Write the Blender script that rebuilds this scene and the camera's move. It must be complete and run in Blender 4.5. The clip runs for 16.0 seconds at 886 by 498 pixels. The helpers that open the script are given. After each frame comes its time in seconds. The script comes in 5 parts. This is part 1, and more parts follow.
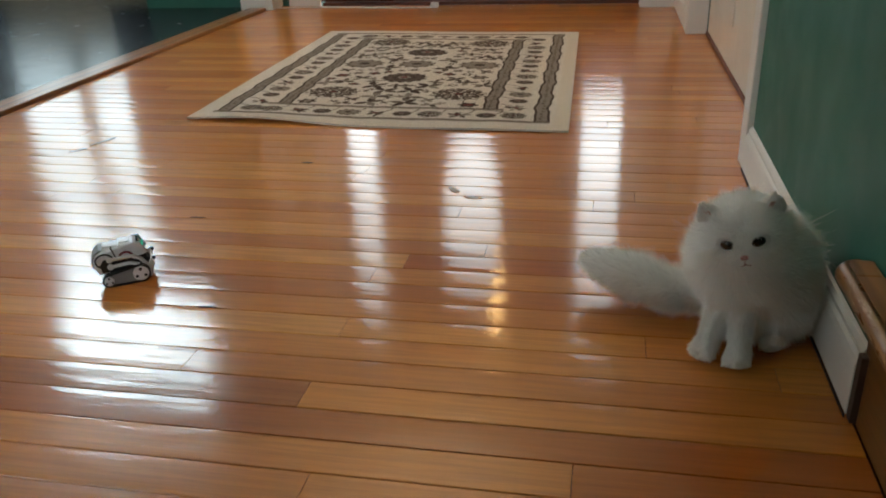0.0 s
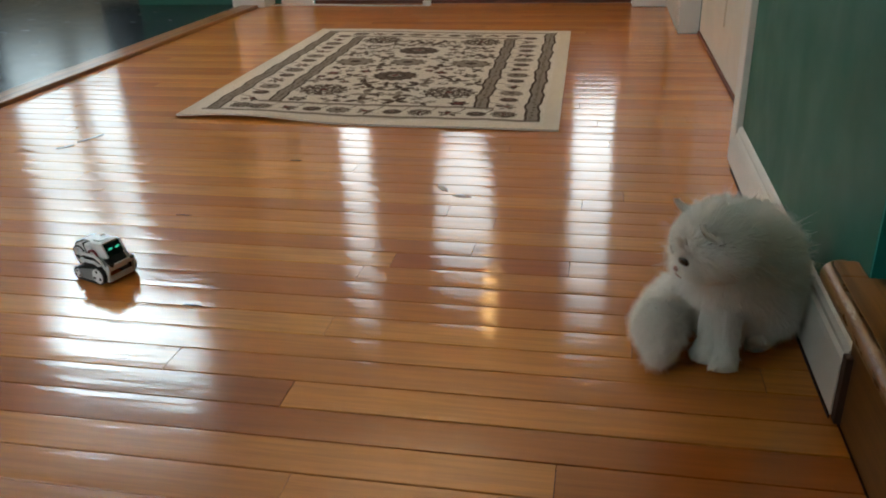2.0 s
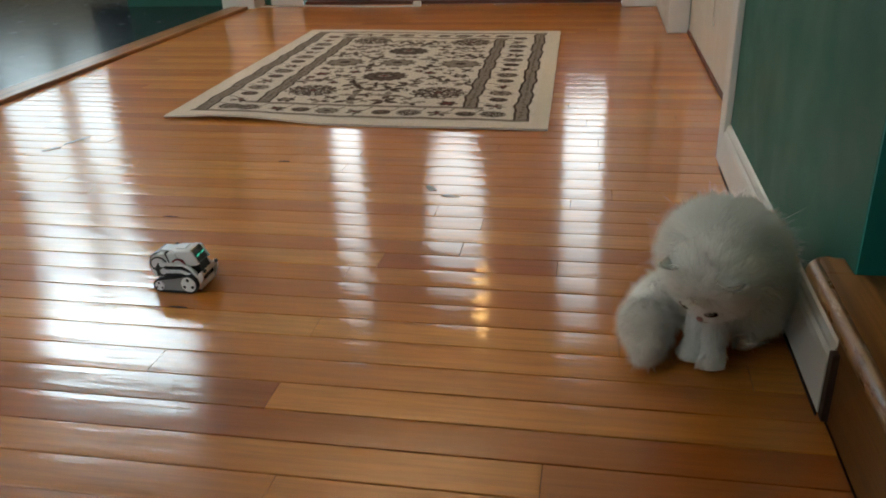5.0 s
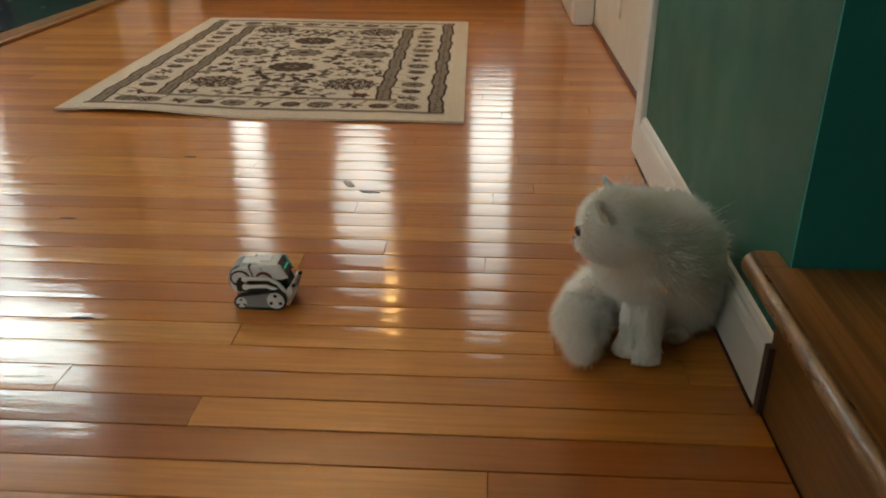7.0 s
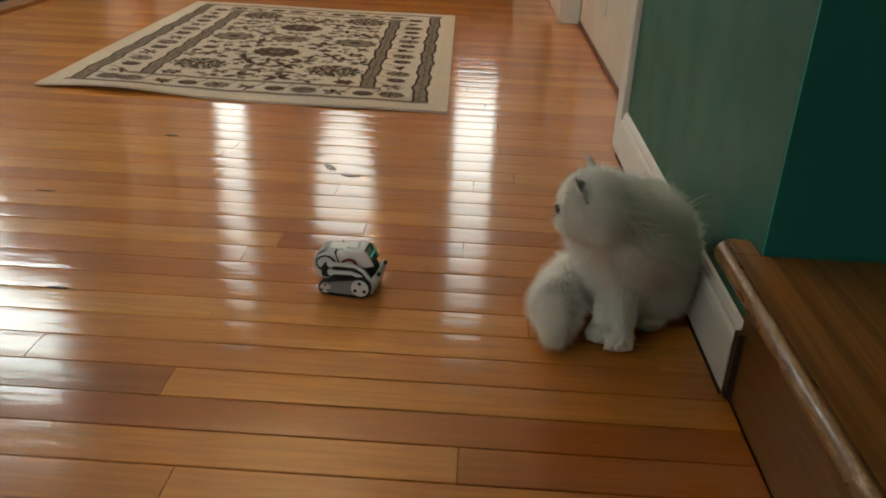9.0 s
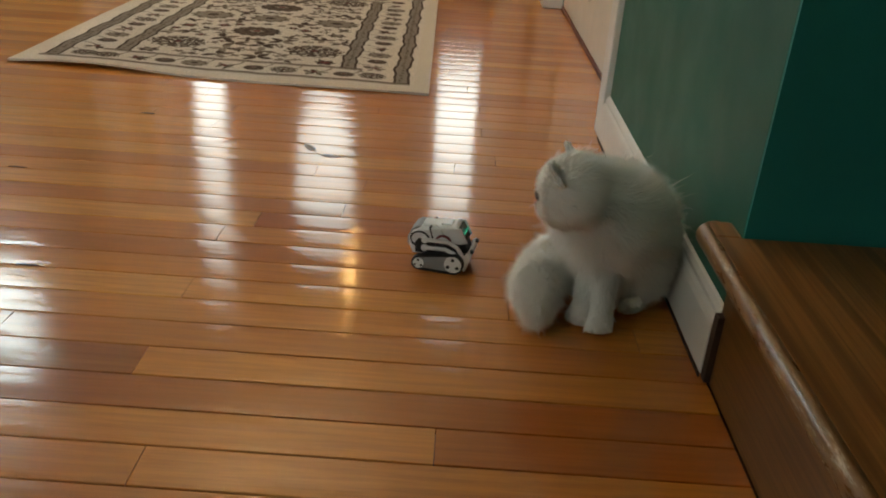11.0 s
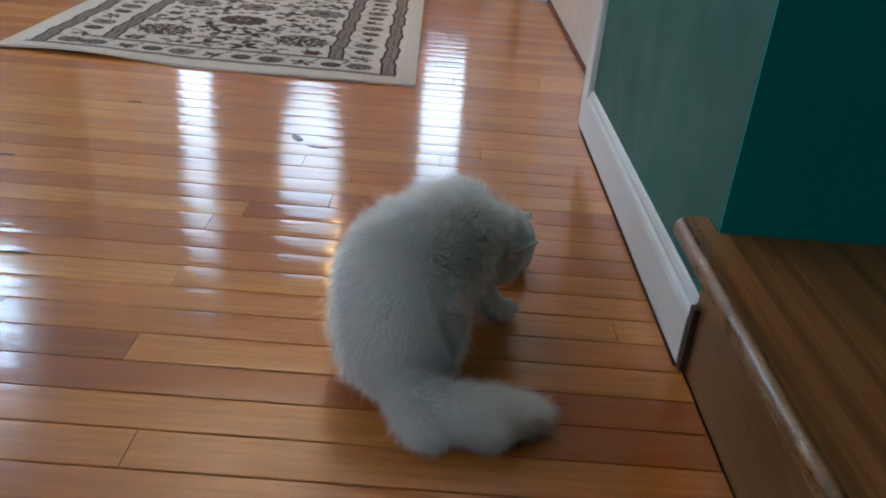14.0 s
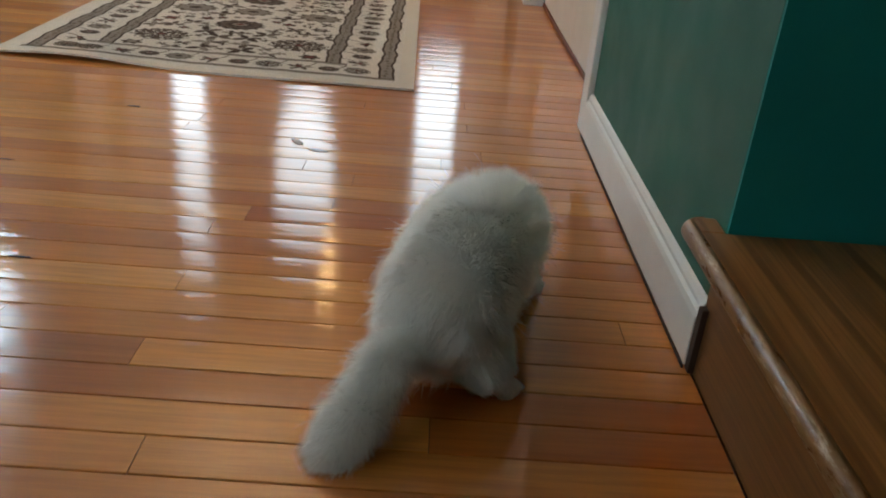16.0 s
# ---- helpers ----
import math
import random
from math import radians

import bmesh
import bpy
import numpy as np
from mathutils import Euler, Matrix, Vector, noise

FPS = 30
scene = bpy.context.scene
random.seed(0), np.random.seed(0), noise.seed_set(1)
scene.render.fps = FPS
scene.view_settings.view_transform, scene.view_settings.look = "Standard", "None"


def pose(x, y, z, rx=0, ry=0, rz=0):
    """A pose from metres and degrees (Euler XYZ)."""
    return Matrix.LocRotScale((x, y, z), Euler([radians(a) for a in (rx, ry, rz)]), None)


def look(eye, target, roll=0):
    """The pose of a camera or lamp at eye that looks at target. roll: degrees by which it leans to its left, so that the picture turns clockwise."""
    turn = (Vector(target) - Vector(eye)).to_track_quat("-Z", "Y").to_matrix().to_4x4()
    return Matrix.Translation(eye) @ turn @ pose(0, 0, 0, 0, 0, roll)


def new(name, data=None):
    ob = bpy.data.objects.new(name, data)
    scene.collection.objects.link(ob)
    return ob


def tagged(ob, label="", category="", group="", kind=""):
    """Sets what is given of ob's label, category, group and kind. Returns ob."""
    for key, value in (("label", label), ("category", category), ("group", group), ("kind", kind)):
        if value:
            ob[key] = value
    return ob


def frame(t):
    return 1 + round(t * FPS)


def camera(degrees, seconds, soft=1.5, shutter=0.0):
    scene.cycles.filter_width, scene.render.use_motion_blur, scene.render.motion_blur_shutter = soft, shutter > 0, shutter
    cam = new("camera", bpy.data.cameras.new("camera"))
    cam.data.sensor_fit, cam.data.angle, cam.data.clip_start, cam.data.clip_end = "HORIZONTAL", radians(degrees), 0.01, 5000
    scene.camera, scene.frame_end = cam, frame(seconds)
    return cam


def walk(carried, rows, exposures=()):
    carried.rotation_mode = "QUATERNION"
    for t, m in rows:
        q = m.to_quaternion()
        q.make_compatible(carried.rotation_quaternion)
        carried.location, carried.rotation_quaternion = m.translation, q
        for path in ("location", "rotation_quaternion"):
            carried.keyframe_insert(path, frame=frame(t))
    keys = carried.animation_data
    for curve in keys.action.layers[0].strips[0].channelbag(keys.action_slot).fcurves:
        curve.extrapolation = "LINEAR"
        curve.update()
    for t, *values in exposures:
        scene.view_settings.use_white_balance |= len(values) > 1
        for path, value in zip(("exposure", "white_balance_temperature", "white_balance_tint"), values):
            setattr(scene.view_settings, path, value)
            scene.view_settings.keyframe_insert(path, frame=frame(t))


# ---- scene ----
cam = camera(57.2, 16.0, soft=1.9, shutter=0.4)
PATH = [
    (0, (0.572, -1.008, 0.589), (0.195, 0.772, -0.242), -2.3),
    (0.5, (0.577, -1.005, 0.587), (0.204, 0.776, -0.243), -2.2),
    (1, (0.578, -1.003, 0.586), (0.212, 0.778, -0.247), -2.1),
    (1.5, (0.578, -1.003, 0.584), (0.216, 0.78, -0.246), -1.9),
    (2, (0.582, -1.0, 0.586), (0.22, 0.781, -0.248), -1.9),
    (2.5, (0.583, -0.997, 0.587), (0.221, 0.783, -0.25), -2.2),
    (3, (0.586, -0.996, 0.585), (0.224, 0.785, -0.251), -2.3),
    (5.5, (0.594, -0.992, 0.581), (0.252, 0.794, -0.25), -2.1),
    (6, (0.597, -0.967, 0.587), (0.3, 0.816, -0.268), -2.6),
    (6.5, (0.579, -0.949, 0.588), (0.421, 0.841, -0.29), -1.2),
    (7, (0.549, -0.956, 0.575), (0.44, 0.848, -0.282), -0.1),
    (7.5, (0.547, -0.97, 0.57), (0.443, 0.845, -0.264), 0.7),
    (8, (0.548, -0.971, 0.562), (0.478, 0.844, -0.276), 1.8),
    (8.5, (0.548, -0.975, 0.56), (0.482, 0.833, -0.292), 2.4),
    (9, (0.552, -0.972, 0.557), (0.493, 0.833, -0.302), 2.5),
    (11.5, (0.555, -0.964, 0.543), (0.549, 0.827, -0.348), 3.9),
    (12, (0.561, -0.968, 0.543), (0.55, 0.82, -0.352), 3.9),
    (12.5, (0.561, -0.97, 0.547), (0.566, 0.814, -0.357), 4.5),
    (13, (0.564, -0.975, 0.55), (0.598, 0.802, -0.367), 4.9),
    (13.5, (0.56, -0.98, 0.55), (0.591, 0.797, -0.368), 4.8),
    (14, (0.552, -0.986, 0.557), (0.583, 0.797, -0.349), 4.9),
    (14.5, (0.546, -0.99, 0.56), (0.576, 0.8, -0.332), 5.0),
    (15, (0.55, -0.986, 0.554), (0.576, 0.806, -0.333), 4.6),
    (15.5, (0.549, -0.988, 0.555), (0.567, 0.805, -0.33), 4.9),
    (16, (0.534, -0.984, 0.551), (0.584, 0.805, -0.342), 4.9),
]
walk(cam, [(t, look(eye, target, roll)) for t, eye, target, roll in PATH],
     exposures=[(0.0, -0.13, 6800, 10), (5.5, -0.13, 6800, 10), (7.0, -0.14, 7800, 10), (12.4, -0.12, 7500, 10), (13.0, 0.05, 5800, 10), (13.5, 0.14, 5300, 10), (14.5, 0.13, 5450, 10), (15.0, 0.10, 5650, 10), (16.0, 0.01, 6350, 10)])

# ---- world and light ----
world = bpy.data.worlds.new("sky")
scene.world = world
world.use_nodes = True
wn = world.node_tree
sky = wn.nodes.new("ShaderNodeTexSky")
sky.sky_type, sky.sun_disc = "NISHITA", False
sky.sun_elevation, sky.sun_rotation = radians(35), radians(20)
wn.links.new(sky.outputs[0], wn.nodes["Background"].inputs[0])
wn.nodes["Background"].inputs[1].default_value = 0.12

# warm light of the hall's bowl lamp, thrown up to the ceiling; daylight enters by the entrance and the side room's windows
hall_light = bpy.data.lights.new("hall_lamp_light", "POINT")
hall_light.energy, hall_light.color, hall_light.shadow_soft_size = 64, (1.0, 0.72, 0.44), 0.05
hall_lamp_ob = new("hall_lamp_light", hall_light)
hall_lamp_ob.matrix_basis = pose(-0.30, 2.33, 1.90)
# warm fill, an unseen lamp added in the side room
side_fill = bpy.data.lights.new("side_lamp_light", "POINT")
side_fill.energy, side_fill.color, side_fill.shadow_soft_size = 3, (1.0, 0.74, 0.48), 0.16
side_fill_ob = new("side_lamp_light", side_fill)
side_fill_ob.matrix_basis = pose(-1.85, 1.1, 2.74)

# ---- materials ----


def rgb(c):
    return (*c, 1.0)


class Mat:
    """A small node-material writer."""

    def __init__(self, name, colour, rough=0.5, metal=0.0, **more):
        self.m = bpy.data.materials.new(name)
        self.m.use_nodes = True
        self.t = self.m.node_tree
        self.b = self.t.nodes["Principled BSDF"]
        self.set("Base Color", rgb(colour))
        self.set("Roughness", rough)
        self.set("Metallic", metal)
        for k, v in more.items():
            self.set(k.replace("_", " ").title().replace("Ior", "IOR"), v)

    def set(self, key, value):
        if key in self.b.inputs:
            self.b.inputs[key].default_value = value

    def node(self, kind, **props):
        n = self.t.nodes.new(kind)
        for k, v in props.items():
            if k in n.inputs:
                n.inputs[k].default_value = v
        return n

    def link(self, a, b):
        self.t.links.new(a, b)

    def coords(self, scale=(1, 1, 1), world_space=False):
        mp = self.node("ShaderNodeMapping", Scale=scale)
        if world_space:
            self.link(self.t.nodes.new("ShaderNodeNewGeometry").outputs["Position"], mp.inputs[0])
        else:
            self.link(self.t.nodes.new("ShaderNodeTexCoord").outputs["Object"], mp.inputs[0])
        return mp.outputs[0]

    def noise(self, scale, detail=4, rough=0.55, vec=None, out=0):
        n = self.node("ShaderNodeTexNoise", Scale=scale, Detail=detail, Roughness=rough)
        if vec is not None:
            self.link(vec, n.inputs["Vector"])
        return n.outputs[out]

    def ramp(self, fac, stops):
        r = self.t.nodes.new("ShaderNodeValToRGB")
        el = r.color_ramp.elements
        while len(el) < len(stops):
            el.new(0.5)
        for e, (p, c) in zip(el, stops):
            e.position, e.color = p, (rgb(c) if isinstance(c, tuple) else (c, c, c, 1))
        self.link(fac, r.inputs[0])
        return r.outputs[0]

    def mix(self, fac, a, b, mode="MIX"):
        n = self.t.nodes.new("ShaderNodeMix")
        n.data_type, n.blend_type = "RGBA", mode
        for sock, v in ((n.inputs[0], fac), (n.inputs[6], a), (n.inputs[7], b)):
            if isinstance(v, (int, float)):
                sock.default_value = v
            elif isinstance(v, tuple):
                sock.default_value = rgb(v)
            else:
                self.link(v, sock)
        return n.outputs[2]

    def math(self, op, a, b=0.0):
        n = self.t.nodes.new("ShaderNodeMath")
        n.operation = op
        for sock, v in zip(n.inputs, (a, b)):
            if isinstance(v, (int, float)):
                sock.default_value = v
            else:
                self.link(v, sock)
        return n.outputs[0]

    def colour(self, sock):
        self.link(sock, self.b.inputs["Base Color"])

    def rough(self, sock):
        self.link(sock, self.b.inputs["Roughness"])

    def bump(self, sock, strength=0.2, distance=0.001):
        n = self.node("ShaderNodeBump", Strength=strength, Distance=distance)
        self.link(sock, n.inputs["Height"])
        self.link(n.outputs[0], self.b.inputs["Normal"])


def floor_wood():
    M = Mat("varnished_oak", (0.4, 0.17, 0.05), 0.16)
    info = M.t.nodes.new("ShaderNodeObjectInfo")
    rnd = info.outputs["Random"]
    tc = M.t.nodes.new("ShaderNodeNewGeometry").outputs["Position"]
    off = M.node("ShaderNodeVectorMath")
    off.operation = "ADD"
    M.link(tc, off.inputs[0])
    comb = M.t.nodes.new("ShaderNodeCombineXYZ")
    M.link(M.math("MULTIPLY", rnd, 37.0), comb.inputs[0])
    M.link(M.math("MULTIPLY", rnd, 11.0), comb.inputs[2])
    M.link(comb.outputs[0], off.inputs[1])
    mp = M.node("ShaderNodeMapping", Scale=(3.0, 60, 10))
    M.link(off.outputs[0], mp.inputs[0])
    grain = M.noise(2.2, 7, 0.62, mp.outputs[0])
    mp2 = M.node("ShaderNodeMapping", Scale=(5.0, 14, 5))
    M.link(off.outputs[0], mp2.inputs[0])
    cloud = M.noise(0.9, 4, 0.5, mp2.outputs[0])
    base = M.ramp(rnd, [(0.0, (0.49, 0.146, 0.021)), (0.25, (0.59, 0.194, 0.029)), (0.55, (0.66, 0.233, 0.038)), (0.85, (0.73, 0.300, 0.058)), (1.0, (0.52, 0.158, 0.024))])
    dark = M.mix(M.ramp(grain, [(0.34, 0.36), (0.60, 0.0)]), base, (0.27, 0.092, 0.022))
    lit = M.mix(M.ramp(cloud, [(0.45, 0.0), (0.75, 0.38)]), dark, (0.38, 0.125, 0.03))
    M.colour(M.mix(1.0, lit, info.outputs["Color"], "MULTIPLY"))
    wear = M.noise(2.3, 5, 0.6, tc)
    fine = M.noise(90, 3, 0.6, tc)
    r1 = M.ramp(wear, [(0.30, 0.062), (0.60, 0.095), (0.78, 0.19)])
    M.link(M.mix(0.08, r1, M.ramp(fine, [(0.3, 0.06), (0.7, 0.5)])), M.b.inputs["Coat Roughness"])
    M.rough(M.ramp(wear, [(0.3, 0.34), (0.7, 0.46)]))
    M.set("Coat Weight", 0.88)
    M.set("Coat IOR", 1.5)
    mp3 = M.node("ShaderNodeMapping", Scale=(5, 130, 1))
    M.link(off.outputs[0], mp3.inputs[0])
    M.bump(M.noise(1.0, 3, 0.5, mp3.outputs[0]), 0.16, 0.0012)
    # the varnish film: brush ripples along the strips and slow cupping across them
    mp4 = M.node("ShaderNodeMapping", Scale=(14, 120, 1))
    M.link(off.outputs[0], mp4.inputs[0])
    mp5 = M.node("ShaderNodeMapping", Scale=(7, 26, 1))
    M.link(off.outputs[0], mp5.inputs[0])
    film = M.math("ADD", M.noise(1.0, 3, 0.55, mp4.outputs[0]), M.math("MULTIPLY", M.noise(1.0, 2, 0.5, mp5.outputs[0]), 2.2))
    rip = M.node("ShaderNodeBump", Strength=1.0, Distance=0.00034)
    M.link(film, rip.inputs["Height"])
    M.link(rip.outputs[0], M.b.inputs["Coat Normal"])
    M.set("IOR", 1.5)
    M.set("Specular IOR Level", 0.1)
    return M.m


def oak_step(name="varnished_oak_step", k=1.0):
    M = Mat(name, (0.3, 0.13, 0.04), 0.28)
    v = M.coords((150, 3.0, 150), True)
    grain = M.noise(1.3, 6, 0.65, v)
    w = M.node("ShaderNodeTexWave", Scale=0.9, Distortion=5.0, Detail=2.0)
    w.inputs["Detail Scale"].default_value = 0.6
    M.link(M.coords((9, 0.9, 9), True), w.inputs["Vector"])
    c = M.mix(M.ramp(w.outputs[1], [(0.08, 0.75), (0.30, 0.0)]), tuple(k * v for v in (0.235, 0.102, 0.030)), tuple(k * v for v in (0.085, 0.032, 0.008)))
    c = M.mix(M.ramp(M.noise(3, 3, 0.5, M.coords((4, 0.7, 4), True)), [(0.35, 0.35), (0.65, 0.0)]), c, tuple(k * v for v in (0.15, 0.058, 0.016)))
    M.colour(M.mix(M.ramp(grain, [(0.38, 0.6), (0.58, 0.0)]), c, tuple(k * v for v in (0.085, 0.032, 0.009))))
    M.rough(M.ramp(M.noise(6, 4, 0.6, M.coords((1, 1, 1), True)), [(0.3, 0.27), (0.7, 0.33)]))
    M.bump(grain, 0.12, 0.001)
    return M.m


def worn_edge():
    M = Mat("worn_nosing_oak", (0.42, 0.22, 0.09), 0.3)
    n = M.noise(14, 5, 0.7, M.coords((6, 1.2, 6), True))
    M.colour(M.ramp(n, [(0.35, (0.17, 0.075, 0.024)), (0.58, (0.25, 0.12, 0.042)), (0.72, (0.58, 0.44, 0.30))]))
    M.rough(M.ramp(n, [(0.3, 0.20), (0.7, 0.42)]))
    return M.m


def paint(name, c, rough, spot=0.12, scale=5.0, texture=260, bump=0.15):
    M = Mat(name, c, rough)
    M.set("Specular IOR Level", 0.35)
    p = M.coords((1, 1, 1), True)
    n = M.noise(scale, 5, 0.6, p)
    d = tuple(x * (1 - spot) for x in c)
    u = tuple(min(0.95, x * (1 + spot)) for x in c)
    M.colour(M.ramp(n, [(0.3, d), (0.7, u)]))
    M.rough(M.ramp(M.noise(scale * 3, 3, 0.5, p), [(0.3, rough * 0.85), (0.7, min(1, rough * 1.15))]))
    if bump:
        M.bump(M.noise(texture, 2, 0.5, p), bump, 0.0008)
    return M.m


def plain(name, c, rough=0.5, metal=0.0, vary=0.08, scale=30, **more):
    M = Mat(name, c, rough, metal, **more)
    n = M.noise(scale, 4, 0.6, M.coords())
    M.colour(M.ramp(n, [(0.3, tuple(x * (1 - vary) for x in c)), (0.7, tuple(min(0.97, x * (1 + vary)) for x in c))]))
    return M.m


def glow(name, c, strength):
    M = Mat(name, (0, 0, 0), 0.6)
    M.set("Emission Color", rgb(c))
    M.set("Emission Strength", strength)
    return M.m


def sky_glow(name, low, high, z0, z1, tint=(0.80, 0.93, 1.0)):
    """Distance seen through glass: brightness by height, with soft dark foliage shapes."""
    M = Mat(name, (0, 0, 0), 0.9)
    p = M.t.nodes.new("ShaderNodeNewGeometry").outputs["Position"]
    n = M.noise(2.1, 3, 0.5, p)
    sep = M.t.nodes.new("ShaderNodeSeparateXYZ")
    M.link(p, sep.inputs[0])
    f = M.math("DIVIDE", M.math("SUBTRACT", sep.outputs[2], z0), z1 - z0)
    s = M.ramp(f, [(0.0, low), (1.0, high)])
    M.set("Emission Color", rgb(tint))
    M.link(M.math("MULTIPLY", s, M.math("ADD", n, 0.5)), M.b.inputs["Emission Strength"])
    return M.m


WOOD = floor_wood()
# one oak, lighter on treads, darker on risers: light and shade in its colour
STEP = oak_step("varnished_oak_tread_lit", 1.8)
RISER = oak_step("shaded_oak_riser", 0.9)
THRESHOLD_WOOD = oak_step("varnished_threshold_oak", 1.7)
NOSE = worn_edge()
SUB = plain("dark_gap", (0.035, 0.015, 0.006), 0.8)
TEAL = paint("teal_wall_paint", (0.027, 0.134, 0.100), 0.55, 0.12, 3.0, 420, 0.35)
# the stair side's teal, its daylight put into the colour
TEAL2 = paint("daylit_teal_wall_paint", (0.012, 0.255, 0.235), 0.6, 0.12, 3.0, 420, 0.3)
CREAM = paint("cream_wall_paint", (0.62, 0.55, 0.42), 0.6)
WHITE = paint("white_gloss_trim", (0.74, 0.73, 0.70), 0.34, 0.04, 9.0, 200, 0)
DOORWHITE = paint("white_door_paint", (0.72, 0.68, 0.60), 0.4, 0.05, 6.0, 200, 0)
ROOF = paint("white_ceiling_paint", (0.75, 0.73, 0.68), 0.8)
DARKFLOOR = paint("dark_tile_floor", (0.018, 0.026, 0.034), 0.24, 0.3, 4.0, 40, 0.1)
DOORWOOD = paint("dark_red_door_wood", (0.10, 0.028, 0.012), 0.4, 0.3, 8.0, 40, 0.1)
GREYEND = plain("bare_dark_board_end", (0.060, 0.032, 0.022), 0.7)

# ---- mesh writers ----


def finish(name, bm, material, parent=None, smooth=False):
    me = bpy.data.meshes.new(name)
    bm.normal_update()
    bm.to_mesh(me)
    bm.free()
    for m in (material if isinstance(material, (list, tuple)) else [material]):
        me.materials.append(m)
    if smooth:
        for p in me.polygons:
            p.use_smooth = True
    ob = new(name, me)
    if parent is not None:
        ob.parent = parent
    return ob


def part(name, bm, material, parent, label="", smooth=False):
    ob = finish(name, bm, material, parent, smooth)
    return tagged(ob, label) if label else ob


def box(x0, x1, y0, y1, z0, z1, bevel=0.0, seg=2, bm=None):
    own = bmesh.new()
    vs = [own.verts.new((x, y, z)) for x in (x0, x1) for y in (y0, y1) for z in (z0, z1)]
    for f in ((0, 1, 3, 2), (4, 6, 7, 5), (0, 4, 5, 1), (2, 3, 7, 6), (0, 2, 6, 4), (1, 5, 7, 3)):
        own.faces.new([vs[i] for i in f])
    bmesh.ops.recalc_face_normals(own, faces=own.faces)
    if bevel:
        bmesh.ops.bevel(own, geom=list(own.edges), offset=bevel, segments=seg, affect="EDGES", profile=0.6)
    if bm is None:
        return own
    return merge(bm, own)


def merge(bm, other):
    tmp = bpy.data.meshes.new("tmp")
    other.to_mesh(tmp)
    other.free()
    bm.from_mesh(tmp)
    bpy.data.meshes.remove(tmp)
    return bm


def prism(outline, z0, z1, bevel=0.0, seg=2):
    """A slab of the outline in x, y."""
    bm = bmesh.new()
    lo = [bm.verts.new((x, y, z0)) for x, y in outline]
    hi = [bm.verts.new((x, y, z1)) for x, y in outline]
    bm.faces.new(lo[::-1]), bm.faces.new(hi)
    n = len(outline)
    for i in range(n):
        bm.faces.new((lo[i], lo[(i + 1) % n], hi[(i + 1) % n], hi[i]))
    bmesh.ops.recalc_face_normals(bm, faces=bm.faces)
    if bevel:
        edges = [e for e in bm.edges if abs(e.verts[0].co.z - e.verts[1].co.z) < 1e-6]
        bmesh.ops.bevel(bm, geom=edges, offset=bevel, segments=seg, affect="EDGES", profile=0.6)
    return bm


def turned(bm, m):
    bmesh.ops.transform(bm, matrix=m, verts=bm.verts)
    return bm


def disc(r, h, n=24, bevel=0.0):
    return prism([(r * math.cos(2 * math.pi * i / n), r * math.sin(2 * math.pi * i / n)) for i in range(n)], 0, h, bevel)


def tube(points, r, n=8):
    bm = bmesh.new()
    rings = []
    for i, p in enumerate(points):
        p = Vector(p)
        d = (Vector(points[min(i + 1, len(points) - 1)]) - Vector(points[max(i - 1, 0)])).normalized()
        q = d.to_track_quat("Z", "Y")
        rings.append([bm.verts.new(p + q @ Vector((r * math.cos(2 * math.pi * k / n), r * math.sin(2 * math.pi * k / n), 0))) for k in range(n)])
    for a, b in zip(rings, rings[1:]):
        for k in range(n):
            bm.faces.new((a[k], a[(k + 1) % n], b[(k + 1) % n], b[k]))
    bm.faces.new(rings[0][::-1]), bm.faces.new(rings[-1])
    return bm


# ---- structure ----
floor = tagged(finish("floor", box(-1.165, 0.99, -2.2, 3.2, -0.06, -0.010), SUB), "glossy honey oak strip floor with dark seams", "floor", kind="structure")
side_floor = tagged(finish("floor_side_room", box(-5.2, -1.25, -2.2, 3.6, -0.06, -0.004), DARKFLOOR), "dark glossy floor of the side room", "floor", kind="structure")

threshold = tagged(finish("threshold", prism([(-1.262, -2.2), (-1.167, -2.2), (-1.167, 3.05), (-1.262, 3.05)], -0.008, 0.014, 0.006, 3), THRESHOLD_WOOD), "varnished oak threshold strip between two floors", "threshold", kind="structure")

WX = 0.875
wall_e = tagged(finish("wall_east", box(WX, 1.0, -0.15, 0.735, 0, 2.44), TEAL), "muted teal painted corridor wall", "wall", kind="structure")
wall_e2 = tagged(finish("wall_east_far", box(WX, 1.0, 2.395, 3.2, 0, 2.44), TEAL), "muted teal painted wall beside the entrance", "wall", kind="structure")
wall_e3 = tagged(finish("wall_east_over_door", box(WX, 1.0, 0.735, 2.395, 2.06, 2.44), TEAL), "muted teal wall over the door", "wall", kind="structure")
wall_stair = tagged(finish("wall_stair", box(1.001, 3.4, -0.148, 0.0, 0, 2.44), TEAL2), "teal wall along the stairs, daylight put in its colour", "wall", kind="structure")
skin = tagged(finish("wall_stair_return", box(0.8753, 3.4, -0.1555, -0.1503, 0.17, 2.44), TEAL2), "teal wall face along the stairs, daylight put in its colour", "wall", kind="structure")
tagged(finish("wall_stair_south", box(0.88, 3.4, -2.3, -2.2, 0, 2.44), TEAL2), "teal wall, daylight put in its colour", "wall", kind="structure")
tagged(finish("wall_stair_east", box(3.4, 3.5, -2.3, 0.0, 0, 2.44), TEAL2), "teal wall, daylight put in its colour", "wall", kind="structure")
tagged(finish("wall_south", box(-0.75, 0.88, -2.3, -2.2, -0.06, 3.0), CREAM), "cream painted wall", "wall", kind="structure")
